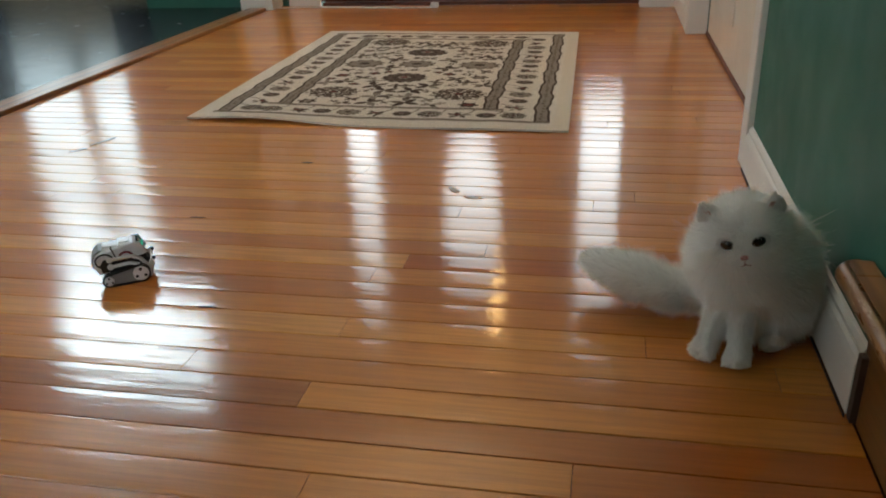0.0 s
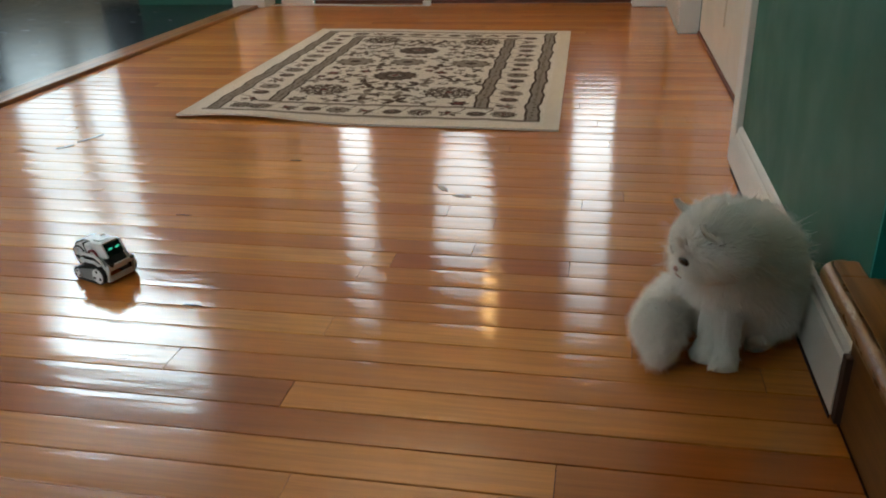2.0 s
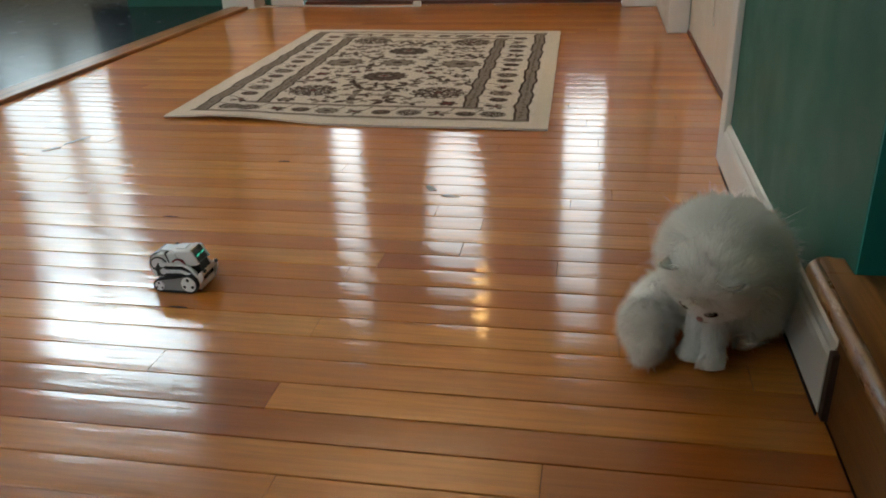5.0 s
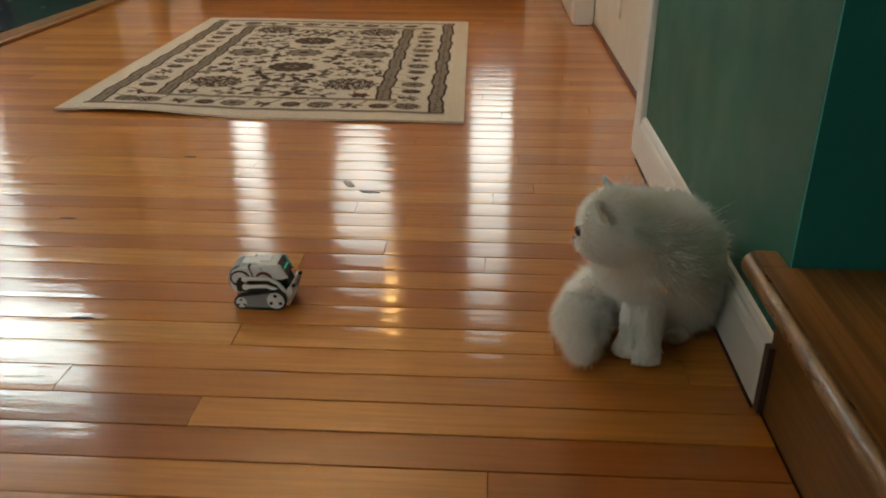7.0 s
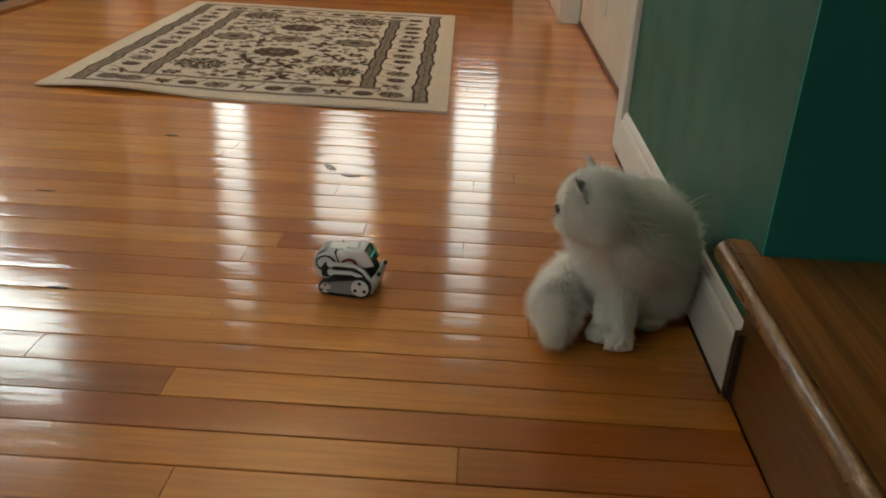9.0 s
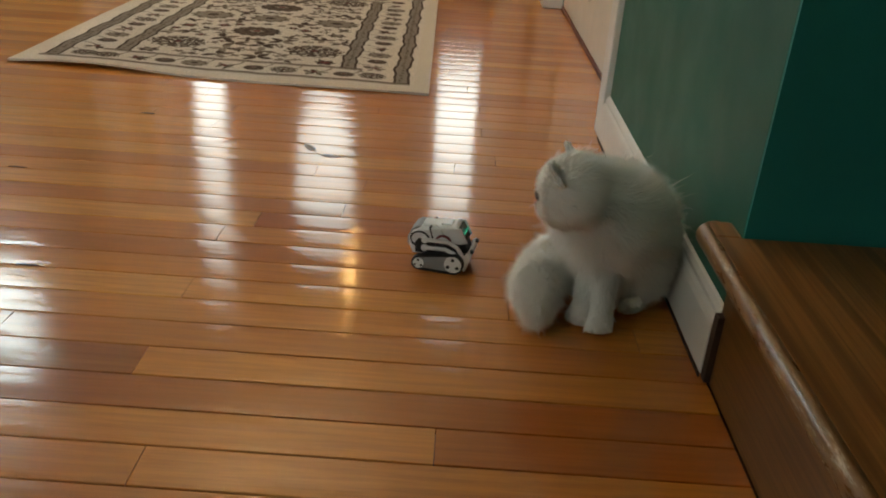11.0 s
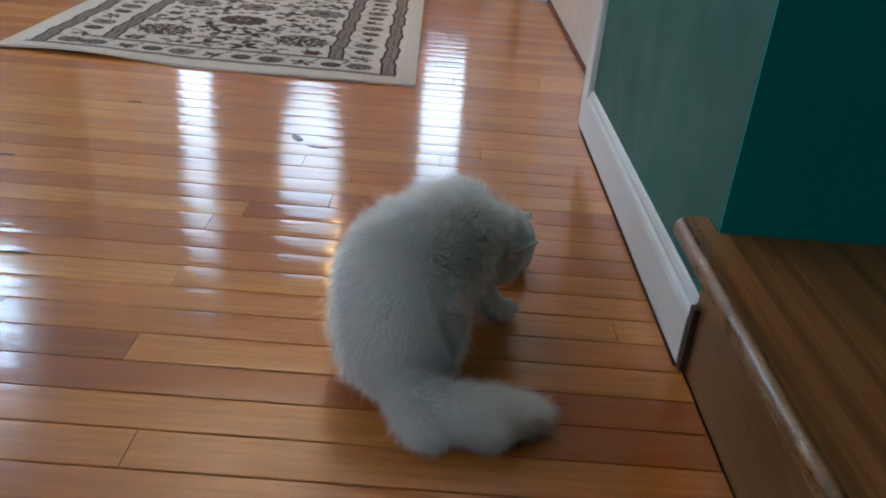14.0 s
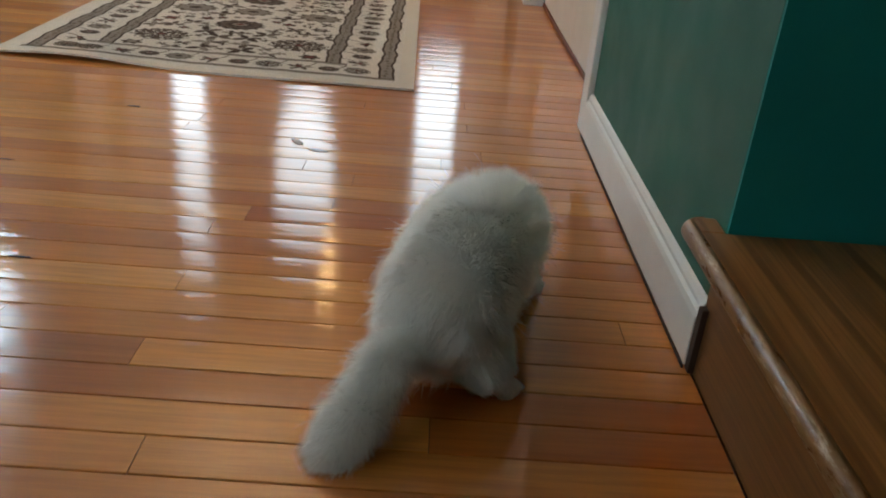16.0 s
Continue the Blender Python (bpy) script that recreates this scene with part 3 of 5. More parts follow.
def rug():
    top = new("area_rug")
    tagged(top, "cream and brown floral area rug on the oak floor", "rug")
    # pile sheet with thickness
    bm = bmesh.new()
    nu, nv = 44, 30
    g = [[bm.verts.new(rug_at(RW * i / nu, RL * j / nv)) for i in range(nu + 1)] for j in range(nv + 1)]
    h = [[bm.verts.new(Vector(rug_at(RW * i / nu, RL * j / nv, -0.0055))) for i in range(nu + 1)] for j in range(nv + 1)]
    for j in range(nv):
        for i in range(nu):
            bm.faces.new((g[j][i], g[j][i + 1], g[j + 1][i + 1], g[j + 1][i]))
            bm.faces.new((h[j][i], h[j + 1][i], h[j + 1][i + 1], h[j][i + 1]))
    for i in range(nu):
        bm.faces.new((h[0][i], h[0][i + 1], g[0][i + 1], g[0][i]))
        bm.faces.new((g[nv][i], g[nv][i + 1], h[nv][i + 1], h[nv][i]))
    for j in range(nv):
        bm.faces.new((g[j][0], g[j + 1][0], h[j + 1][0], h[j][0]))
        bm.faces.new((h[j][nu], h[j + 1][nu], g[j + 1][nu], g[j][nu]))
    part("ground_weave", bm, CREAM_YARN, top)
    rnd = random.Random(5)

    def strip(bm, along_u, a0, a1, c0, c1, up, wave=0.0, n=70, ph=0.0):
        """A band between c0 and c1 across, from a0 to a1 along, with stepped wavy edges."""
        for k in range(n):
            s, e = a0 + (a1 - a0) * k / n, a0 + (a1 - a0) * (k + 1) / n
            w0 = wave * math.sin(k * 0.55 + ph) + wave * 0.6 * math.sin(k * 1.3 + ph)
            w1 = wave * math.sin((k + 1) * 0.55 + ph) + wave * 0.6 * math.sin((k + 1) * 1.3 + ph)
            q = [(s, c0 + w0), (e, c0 + w1), (e, c1 + w1), (s, c1 + w0)]
            patch(bm, q if along_u else [(b, a) for a, b in q][::-1], up)

    for a, b, c0, c1, al in ((0, RW, 0, 0.022, True), (0, RW, RL - 0.022, RL, True), (0.022, RL - 0.022, 0, 0.018, False), (0.022, RL - 0.022, RW - 0.04, RW, False)):
        hem = bmesh.new()
        strip(hem, al, a, b, c0, c1, 0.0006, n=30)
        part("binding", hem, BORDER_YARN, top, "pale cream woven binding")
    o0, o1, i0, i1 = 0.062, 0.097, 0.205, 0.241

    def ring(a, b, ins0, ins1):
        for lo, hi in ((ins0, ins1), (RW - ins1, RW - ins0)):
            bands = bmesh.new()
            strip(bands, False, a, RL - a, lo, hi, 0.0007, 0.0035)
            part("border_band", bands, GREY_YARN, top, "grey-brown border band")
            flecks = bmesh.new()
            v = a + 0.012
            while v < RL - a - 0.01:
                u = (lo + hi) / 2 + rnd.uniform(-0.003, 0.003)
                r = rnd.uniform(0.005, 0.009)
                patch(flecks, [(u + 0.7 * r * math.cos(q * 1.047), v + r * math.sin(q * 1.047)) for q in range(6)], 0.0013)
                v += rnd.uniform(0.018, 0.030)
            tagged(part("border_fleck", flecks, TAUPE_YARN, top, "small woven flecks in the border band"), kind="stuff")
            for e in (lo, hi):
                lines = bmesh.new()
                strip(lines, False, a, RL - a, e - 0.0034, e + 0.0034, 0.0011, 0.0035)
                part("border_line", lines, DARK_YARN, top, "dark wavy border line")
    ring(0.06, 0, o0 - 0.004, o1 - 0.004)
    ring(0.17, 0, i0, i1)
    for v, ins in ((0.055, 0.05), (RL - 0.075, 0.05), (0.165, 0.18), (RL - 0.185, 0.18)):
        bands, lines = bmesh.new(), bmesh.new()
        strip(bands, True, ins, RW - ins, v, v + 0.014, 0.0012, 0.002)
        strip(lines, True, ins, RW - ins, v + 0.013, v + 0.018, 0.0014, 0.002)
        part("border_band", bands, GREY_YARN, top, "grey-brown border band")
        part("border_line", lines, DARK_YARN, top, "dark wavy border line")

    taupe, dark, light, wine, grey = (bmesh.new() for _ in range(5))

    def rosette(bm, u, v, ru, rv, lobes, depth, up, turn=0.0):
        n = lobes * 6
        pts = []
        for k in range(n):
            a = 2 * math.pi * k / n
            r = 1 - depth * (0.5 + 0.5 * math.cos(lobes * a)) + 0.04 * rnd.uniform(-1, 1)
            pts.append((u + ru * r * math.cos(a + turn), v + rv * r * math.sin(a + turn)))
        c = bm.verts.new(rug_at(u, v, up))
        vs = [bm.verts.new(rug_at(*p, up)) for p in pts]
        for k in range(n):
            bm.faces.new((c, vs[k], vs[(k + 1) % n]))

    def leaf(bm, u, v, a, l, w, up):
        d, e = (math.cos(a), math.sin(a)), (-math.sin(a), math.cos(a))
        pts = []
        for k in range(7):
            s = k / 6
            pts.append((s, w * math.sin(math.pi * s) * (1 - 0.35 * s)))
        out = [(s, b) for s, b in pts] + [(s, -b) for s, b in pts[-2:0:-1]]
        patch(bm, [(u + d[0] * l * s + e[0] * b, v + d[1] * l * s + e[1] * b) for s, b in out], up)

    def stem(bm, u, v, a, l, bend, up):
        p, n = (u, v), 7
        for k in range(n):
            q = (p[0] + math.cos(a) * l / n, p[1] + math.sin(a) * l / n)
            e = (-math.sin(a) * 0.0022, math.cos(a) * 0.0022)
            patch(bm, [(p[0] - e[0], p[1] - e[1]), (q[0] - e[0], q[1] - e[1]), (q[0] + e[0], q[1] + e[1]), (p[0] + e[0], p[1] + e[1])], up)
            p, a = q, a + bend / n

    def flower(u, v, r, kind):
        sq = 0.85
        if kind == 0:       # wide palmette of small dark-edged petals
            rosette(dark, u, v, r, r * sq, 12, 0.16, 0.0010)
            rosette(light, u, v, r * 0.93, r * 0.93 * sq, 12, 0.17, 0.0014)
            for ring_r, m, w in ((0.70, 12, 0.20), (0.40, 7, 0.19)):
                for k in range(m):
                    a = 2 * math.pi * k / m
                    pu, pv = u + ring_r * r * math.cos(a), v + ring_r * r * sq * math.sin(a)
                    rosette(dark, pu, pv, r * w, r * w * 0.95, 5, 0.25, 0.0018, a)
                    rosette(taupe if k % 2 else grey, pu, pv, r * w * 0.58, r * w * 0.52, 5, 0.25, 0.0022, a)
            rosette(dark, u, v, r * 0.22, r * 0.2, 8, 0.2, 0.0019)
            rosette(wine, u, v, r * 0.13, r * 0.12, 6, 0.25, 0.0023)
        elif kind == 1:     # dense dark medallion
            rosette(dark, u, v, r, r * sq, 14, 0.14, 0.0010)
            rosette(taupe, u, v, r * 0.84, r * 0.84 * sq, 14, 0.2, 0.0014)
            rosette(dark, u, v, r * 0.6, r * 0.6 * sq, 10, 0.3, 0.0018)
            rosette(grey, u, v, r * 0.34, r * 0.34 * sq, 8, 0.3, 0.0022)
            rosette(wine, u, v, r * 0.16, r * 0.15, 6, 0.2, 0.0026)
        else:               # grey blossom
            rosette(taupe, u, v, r, r * sq, 11, 0.22, 0.0010)
            rosette(grey, u, v, r * 0.82, r * 0.82 * sq, 11, 0.25, 0.0014)
            rosette(dark, u, v, r * 0.3, r * 0.26, 7, 0.3, 0.0018)

    big = ((0.333, 0.335, 0.088, 0), (0.725, 0.335, 0.088, 0), (0.515, 0.535, 0.080, 1), (0.325, 0.74, 0.078, 2), (0.735, 0.74, 0.078, 2),
           (0.515, 0.74, 0.07, 2), (0.515, 0.94, 0.080, 1), (0.333, 1.13, 0.086, 0), (0.725, 1.13, 0.086, 0))
    for u, v, r, k in big:
        flower(u, v, r, k)
    half = RW / 2
    spots = [(u, v, r) for u, v, r, k in big]
    tries = 0
    while tries < 2300:
        tries += 1
        u, v = rnd.uniform(0.268, half), rnd.uniform(0.205, RL - 0.21)
        r = rnd.choice((0.020, 0.026, 0.032)) if tries < 1500 else rnd.choice((0.011, 0.014, 0.018))
        if any((u - a) ** 2 + (v - b) ** 2 < (r + c + 0.002) ** 2 for a, b, c in spots):
            continue
        spots.append((u, v, r))
        a = rnd.uniform(0, 6.28)
        kind = rnd.random()
        for m in (0, 1):
            uu = u if not m else RW - u
            s = 1 if not m else -1
            if m and abs(uu - u) < 0.03:
                continue
            if kind < 0.45:
                rosette(rnd.choice((dark, dark, taupe)), uu, v, r, r * 0.85, 6, 0.35, 0.0010, a)
                rosette(rnd.choice((grey, light, wine)), uu, v, r * 0.5, r * 0.45, 5, 0.3, 0.0014, a)
            else:
                for k in range(4):
                    ang = a + k * 1.57 + rnd.uniform(-0.4, 0.4)
                    leaf(rnd.choice((dark, dark, taupe, grey)), uu, v, ang if not m else math.pi - ang, r * 1.6, r * 0.46, 0.0010)
            stem(taupe, uu, v, a if not m else math.pi - a, r * 1.5, 1.6 * s, 0.0008)
    # flowers in the border
    def border_run(fixed, a0, a1, along_u):
        s, k = a0, 0
        while s < a1:
            u, v = (s, fixed) if along_u else (fixed, s)
            if k % 3 == 0:
                flower(u, v, 0.038, 2 if k % 2 else 0)
            elif k % 3 == 1:
                for q in range(8):
                    leaf(rnd.choice((dark, dark, taupe, grey)), u + rnd.uniform(-0.012, 0.012), v + rnd.uniform(-0.008, 0.008), q * 0.785 + rnd.uniform(-0.3, 0.3), rnd.uniform(0.022, 0.036), rnd.uniform(0.006, 0.010), 0.0010)
                rosette(wine, u, v, 0.009, 0.009, 5, 0.3, 0.0016)
            else:
                flower(u, v, 0.029, 1)
            stem(taupe, u, v, (0.4 if along_u else 1.97), 0.07, 1.2, 0.0008)
            s += 0.078
            k += 1
    border_run(0.149, 0.12, RL - 0.1, False)
    border_run(RW - 0.149, 0.12, RL - 0.1, False)
    border_run(0.116, 0.21, RW - 0.19, True)
    border_run(RL - 0.125, 0.21, RW - 0.19, True)
    for name, bm, m, lab in (("motif_ground", light, CREAM_YARN, "cream flower petals"), ("motif_taupe", taupe, TAUPE_YARN, "taupe flowers and leaves"), ("motif_grey", grey, GREY_YARN, "grey-brown blossoms"),
                             ("motif_dark", dark, DARK_YARN, "dark brown floral outlines"), ("motif_wine", wine, WINE_YARN, "wine-red flower hearts")):
        tagged(part(name, bm, m, top, lab), kind="stuff")


rug()


# ---- cord by the entrance, marks on the floor ----
def cord():
    top = new("extension_cord")
    tagged(top, "white cord with plug lying by the entrance", "cord")
    pts = []
    for k in range(26):
        s = k / 25
        pts.append((-1.13 + 0.83 * s, 3.10 + 0.03 * math.sin(s * 5) - 0.02 * s, 0.004 + 0.012 * max(0, s - 0.6)))
    part("cable", tube(pts, 0.0032), plain("white_cable", (0.75, 0.72, 0.66), 0.4), top, smooth=True)
    part("plug", box(-0.31, -0.272, 3.085, 3.115, 0.0005, 0.026, 0.005, 3), plain("white_plug_plastic", (0.8, 0.8, 0.78), 0.3), top, "white plastic plug")


cord()


def stain(name, cx, cy, l, w, ang, seed, mat, label):
    rnd = random.Random(seed)
    out = []
    for k in range(22):
        a = 2 * math.pi * k / 22
        r = 0.72 + 0.45 * rnd.random()
        x, y = l * r * math.cos(a), w * r * math.sin(a)
        c, s = math.cos(ang), math.sin(ang)
        out.append((cx + x * c - y * s, cy + x * s + y * c))
    ob = finish(name, prism(out, 0.0002, 0.0011), mat)
    return tagged(ob, label, "mark", kind="stuff")


SCUFF = plain("dull_scuff", (0.33, 0.26, 0.19), 0.42, vary=0.3, scale=60)
stain("floor_scuff", 0.272, 0.545, 0.020, 0.008, -0.95, 3, SCUFF, "dull grey-brown scuff on the glossy floor")
stain("floor_scuff", 0.318, 0.505, 0.022, 0.006, -0.1, 4, SCUFF, "dull grey-brown scuff on the glossy floor")
stain("floor_scuff", -0.722, 0.735, 0.022, 0.008, 0.9, 5, SCUFF, "dull grey-brown scuff on the glossy floor")
stain("floor_scuff", -0.700, 0.810, 0.038, 0.006, 1.2, 6, SCUFF, "dull grey-brown scuff on the glossy floor")
DARKCHIP = plain("dark_splinter", (0.02, 0.012, 0.01), 0.7)
stain("floor_chip", -0.016, 0.001, 0.017, 0.0022, 0.0, 7, DARKCHIP, "dark splinter in a floor seam")
stain("floor_chip", -0.205, 0.345, 0.016, 0.0018, 0.0, 8, DARKCHIP, "dark splinter in a floor seam")
stain("floor_chip", -0.10, 0.69, 0.014, 0.0035, 0.0, 9, DARKCHIP, "dark knot on the floor")


# ---- toy robot ----
RWHITE = plain("white_toy_plastic", (0.76, 0.77, 0.79), 0.32, vary=0.04)
RGREY = plain("grey_toy_plastic", (0.25, 0.258, 0.265), 0.45)
RBLACK = plain("black_toy_rubber", (0.012, 0.012, 0.013), 0.55)
RRED = plain("dark_red_trim", (0.20, 0.02, 0.025), 0.4)
RSCREEN = plain("black_glass_screen", (0.006, 0.007, 0.008), 0.12)
REYE = glow("teal_eye_light", (0.05, 0.85, 0.55), 0.6)


def side_slab(profile, y0, y1, bevel=0.0, seg=2):
    """A slab whose outline lies in x, z."""
    bm = prism([(x, z) for x, z in profile], -y1, -y0, bevel, seg)
    return turned(bm, pose(0, 0, 0, 90))


def arc(cx, cz, r, a0, a1, n):
    return [(cx + r * math.cos(radians(a0 + (a1 - a0) * k / n)), cz + r * math.sin(radians(a0 + (a1 - a0) * k / n))) for k in range(n + 1)]


def loop_band(outline, thick, y0, y1):
    """A hollow belt along a closed outline."""
    cx = sum(p[0] for p in outline) / len(outline)
    cz = sum(p[1] for p in outline) / len(outline)
    bm = bmesh.new()
    rings = []
    n = len(outline)
    for x, z in outline:
        d = Vector((x - cx, z - cz)).normalized() * thick
        rings.append([bm.verts.new(c) for c in ((x, y0, z), (x, y1, z), (x - d.x, y1, z - d.y), (x - d.x, y0, z - d.y))])
    for k in range(n):
        a, b = rings[k], rings[(k + 1) % n]
        for q in range(4):
            bm.faces.new((a[q], a[(q + 1) % 4], b[(q + 1) % 4], b[q]))
    bmesh.ops.recalc_face_normals(bm, faces=bm.faces)
    return bm


def bar(points, w, y0, y1, bevel=0.0012):
    """A flat bar that follows points in x, z."""
    up, dn = [], []
    for i, p in enumerate(points):
        a, b = points[max(i - 1, 0)], points[min(i + 1, len(points) - 1)]
        d = Vector((b[0] - a[0], b[1] - a[1])).normalized()
        up.append((p[0] - d.y * w / 2, p[1] + d.x * w / 2))
        dn.append((p[0] + d.y * w / 2, p[1] - d.x * w / 2))
    return side_slab(up + dn[::-1], y0, y1, bevel, 1)


def robot():
    top = new("toy_robot")
    tagged(top, "small white and grey tracked toy robot with a lit teal face", "toy robot")
    hull = [(-0.044, 0.019), (-0.050, 0.030), (-0.051, 0.044), (-0.046, 0.056), (-0.036, 0.063), (-0.015, 0.066), (-0.004, 0.066), (0.004, 0.050), (0.026, 0.030), (0.030, 0.019)]
    body = part("body", side_slab(hull, -0.0205, 0.0205, 0.004, 3), RWHITE, top)
    part("rear_cap", side_slab([(-0.0525, 0.030), (-0.0535, 0.043), (-0.048, 0.058), (-0.040, 0.0655), (-0.034, 0.0655), (-0.043, 0.052), (-0.047, 0.040), (-0.047, 0.030)], -0.017, 0.017, 0.0015), RGREY, body, "grey rear cap")
    part("top_plate", box(-0.033, -0.008, -0.011, 0.011, 0.0655, 0.0690, 0.0015), RWHITE, body)
    part("groove", side_slab([(-0.0155, 0.044), (-0.0135, 0.044), (-0.0195, 0.0672), (-0.0215, 0.0672)], -0.0212, 0.0212), RBLACK, body, "black groove across the shell")
    for s in (-1, 1):
        y0, y1 = (0.0200, 0.0222) if s > 0 else (-0.0222, -0.0200)
        a = arc(0.0, 0.046, 0.0115, 0, 180, 10)
        i = arc(0.0, 0.046, 0.0082, 180, 0, 10)
        part("side_arch", side_slab([(0.0115, 0.040)] + a + [(-0.0115, 0.040), (-0.0082, 0.040)] + i + [(0.0082, 0.040)], y0, y1), RRED, body, "dark red side arch")
        a = arc(-0.034, 0.044, 0.0120, 10, 215, 10)
        i = arc(-0.034, 0.044, 0.0088, 215, 10, 10)
        part("side_arch", side_slab(a + i, y0, y1), RWHITE, body, "white arch round the pivot")
        a = arc(-0.034, 0.044, 0.0150, 20, 240, 12)
        i = arc(-0.034, 0.044, 0.0120, 240, 20, 12)
        part("side_arch", side_slab(a + i, *((0.0200, 0.0214) if s > 0 else (-0.0214, -0.0200))), RBLACK, body, "black arch round the pivot")
        ya, yb = (0.0200, 0.0212) if s > 0 else (-0.0212, -0.0200)
        part("side_recess", side_slab([(-0.040, 0.022), (-0.041, 0.036), (-0.036, 0.0455), (-0.020, 0.0465), (0.008, 0.0475), (0.022, 0.038), (0.030, 0.022)], ya, yb, 0), RBLACK, body, "black side recess")
    # head with a slanted face
    headp = [(-0.010, 0.046), (-0.013, 0.060), (-0.010, 0.0695), (0.014, 0.0715), (0.020, 0.0690), (0.030, 0.047), (0.024, 0.041), (0.0, 0.040)]
    head = part("head", side_slab(headp, -0.0185, 0.0185, 0.005, 4), RWHITE, top)
    face = part("face_screen", side_slab([(0.0195, 0.0705), (0.0222, 0.0695), (0.0325, 0.0468), (0.0298, 0.0455)], -0.0155, 0.0155, 0.001), RSCREEN, head, "black glass face screen")
    for s in (-1, 1):
        e = box(-0.0006, 0.0006, -0.0038, 0.0038, -0.0036, 0.0036, 0.0005, 1)
        part("eye", turned(e, pose(0.0281, 0.0068 * s, 0.0592, 0, 24.5, 0)), REYE, face, "teal lit eye")
    for s in (-1, 1):
        part("cheek", side_slab([(0.012, 0.0712), (0.0238, 0.0708), (0.0345, 0.0464), (0.026, 0.043)], *((0.0152, 0.0184) if s > 0 else (-0.0184, -0.0152)), 0.001, 1), RWHITE, head)
    part("chin", side_slab([(0.010, 0.050), (0.029, 0.0465), (0.037, 0.026), (0.026, 0.020)], -0.0150, 0.0150, 0.001, 1), RBLACK, top, "black chin under the face")
    part("head_cap", box(-0.007, 0.009, -0.010, 0.010, 0.0695, 0.0730, 0.0015), RWHITE, head)
    # tracks
    for s in (-1, 1):
        rear, front = (-0.032, 0.0105, 0.0105), (0.018, 0.0155, 0.0155)
        out = arc(front[0], front[1], front[2], -90, 75, 12) + arc(rear[0], rear[1], rear[2], 100, 270, 12)
        y0, y1 = (0.0215, 0.0330) if s > 0 else (-0.0330, -0.0215)
        track = part("track", loop_band(out, 0.0032, y0, y1), RBLACK, top, "black rubber track")
        inn = arc(front[0], front[1], front[2] - 0.003, -90, 75, 12) + arc(rear[0], rear[1], rear[2] - 0.003, 100, 270, 12)
        part("track_plate", side_slab(inn, *((0.0225, 0.0312) if s > 0 else (-0.0312, -0.0225))), RGREY, track, "grey plate between the wheels")
        yo = 0.0308 if s > 0 else -0.0338
        for (wx, wz, wr), nh in ((rear, 3), (front, 3)):
            w = part("wheel", side_slab(arc(wx, wz, wr - 0.0028, 0, 345, 23), yo, yo + 0.003, 0.0007, 1), RWHITE, track, "white wheel")
            for k in range(nh):
                a = radians(90 + 120 * k)
                hx, hz = wx + 0.5 * wr * math.cos(a), wz + 0.5 * wr * math.sin(a)
                yh = 0.0338 if s > 0 else -0.0342
                part("wheel_slot", side_slab(arc(hx, hz, 0.17 * wr, 0, 330, 11), yh, yh + 0.0004), RBLACK, w)
    # lift: arms on a rear pivot; the arm mesh holds its own origin at the pivot
    lift = new("lift")
    lift.parent = top
    px, pz = -0.026, 0.040
    for s in (-1, 1):
        y0, y1 = (0.0226, 0.0262) if s > 0 else (-0.0262, -0.0226)
        for dz, pts in ((0, [(0, 0.0045), (0.034, 0.0055), (0.047, -0.001), (0.058, -0.016)]), (1, [(0.0, -0.0080), (0.030, -0.0062), (0.043, -0.011), (0.054, -0.024)])):
            part("arm", bar(pts, 0.0058, y0, y1), RWHITE, lift, "white lift arm")
            part("pivot", side_slab(arc(pts[0][0], pts[0][1], 0.0050, 0, 330, 11), y0 - 0.0004, y1 + 0.0004, 0.0006, 1), RWHITE, lift)
        part("fork_side", side_slab([(0.053, -0.034), (0.060, -0.036), (0.068, -0.014), (0.065, -0.004), (0.060, -0.008), (0.056, -0.020)], y0, y1, 0.001, 1), RWHITE, lift)
    part("fork", box(0.0580, 0.0615, -0.0225, 0.0225, -0.036, -0.026, 0.001, 1), RWHITE, lift, "white cross bar of the lift")
    part("fork", box(0.0625, 0.066, -0.0225, 0.0225, -0.014, -0.006, 0.001, 1), RWHITE, lift)
    for s in (-1, 1):
        part("fork_tip", box(0.0655, 0.0705, 0.0195 * s - 0.003, 0.0195 * s + 0.003, -0.008, -0.003, 0.001, 1), RBLACK, lift, "black lift hook")
    lift.matrix_basis = pose(px, 0, pz)
    # the shell over the tracks is low
    for ob in [body, head] + list(body.children) + list(head.children) + list(face.children):
        for v in ob.data.vertices:
            if v.co.z > 0.036:
                v.co.z = 0.036 + (v.co.z - 0.036) * 0.84
    return top, lift, (px, 0, pz)


ROBOT, LIFT, LIFT0 = robot()


# ---- cat ----
def fur_material():
    M = Mat("white_fur", (0.80, 0.78, 0.74), 0.75)
    n = M.noise(26, 3, 0.6, M.coords())
    M.colour(M.ramp(n, [(0.3, (0.96, 0.955, 0.935)), (0.7, (0.985, 0.982, 0.972))]))
    M.set("Subsurface Weight", 0.0)
    M.set("Sheen Weight", 0.25)
    M.set("Sheen Roughness", 0.5)
    tr = M.t.nodes.new("ShaderNodeBsdfTranslucent")
    tr.inputs[0].default_value = (0.985, 0.98, 0.965, 1)
    mx = M.t.nodes.new("ShaderNodeMixShader")
    mx.inputs[0].default_value = 0.64
    out = M.t.nodes["Material Output"]
    M.link(M.b.outputs[0], mx.inputs[1])
    M.link(tr.outputs[0], mx.inputs[2])
    M.link(mx.outputs[0], out.inputs[0])
    return M.m


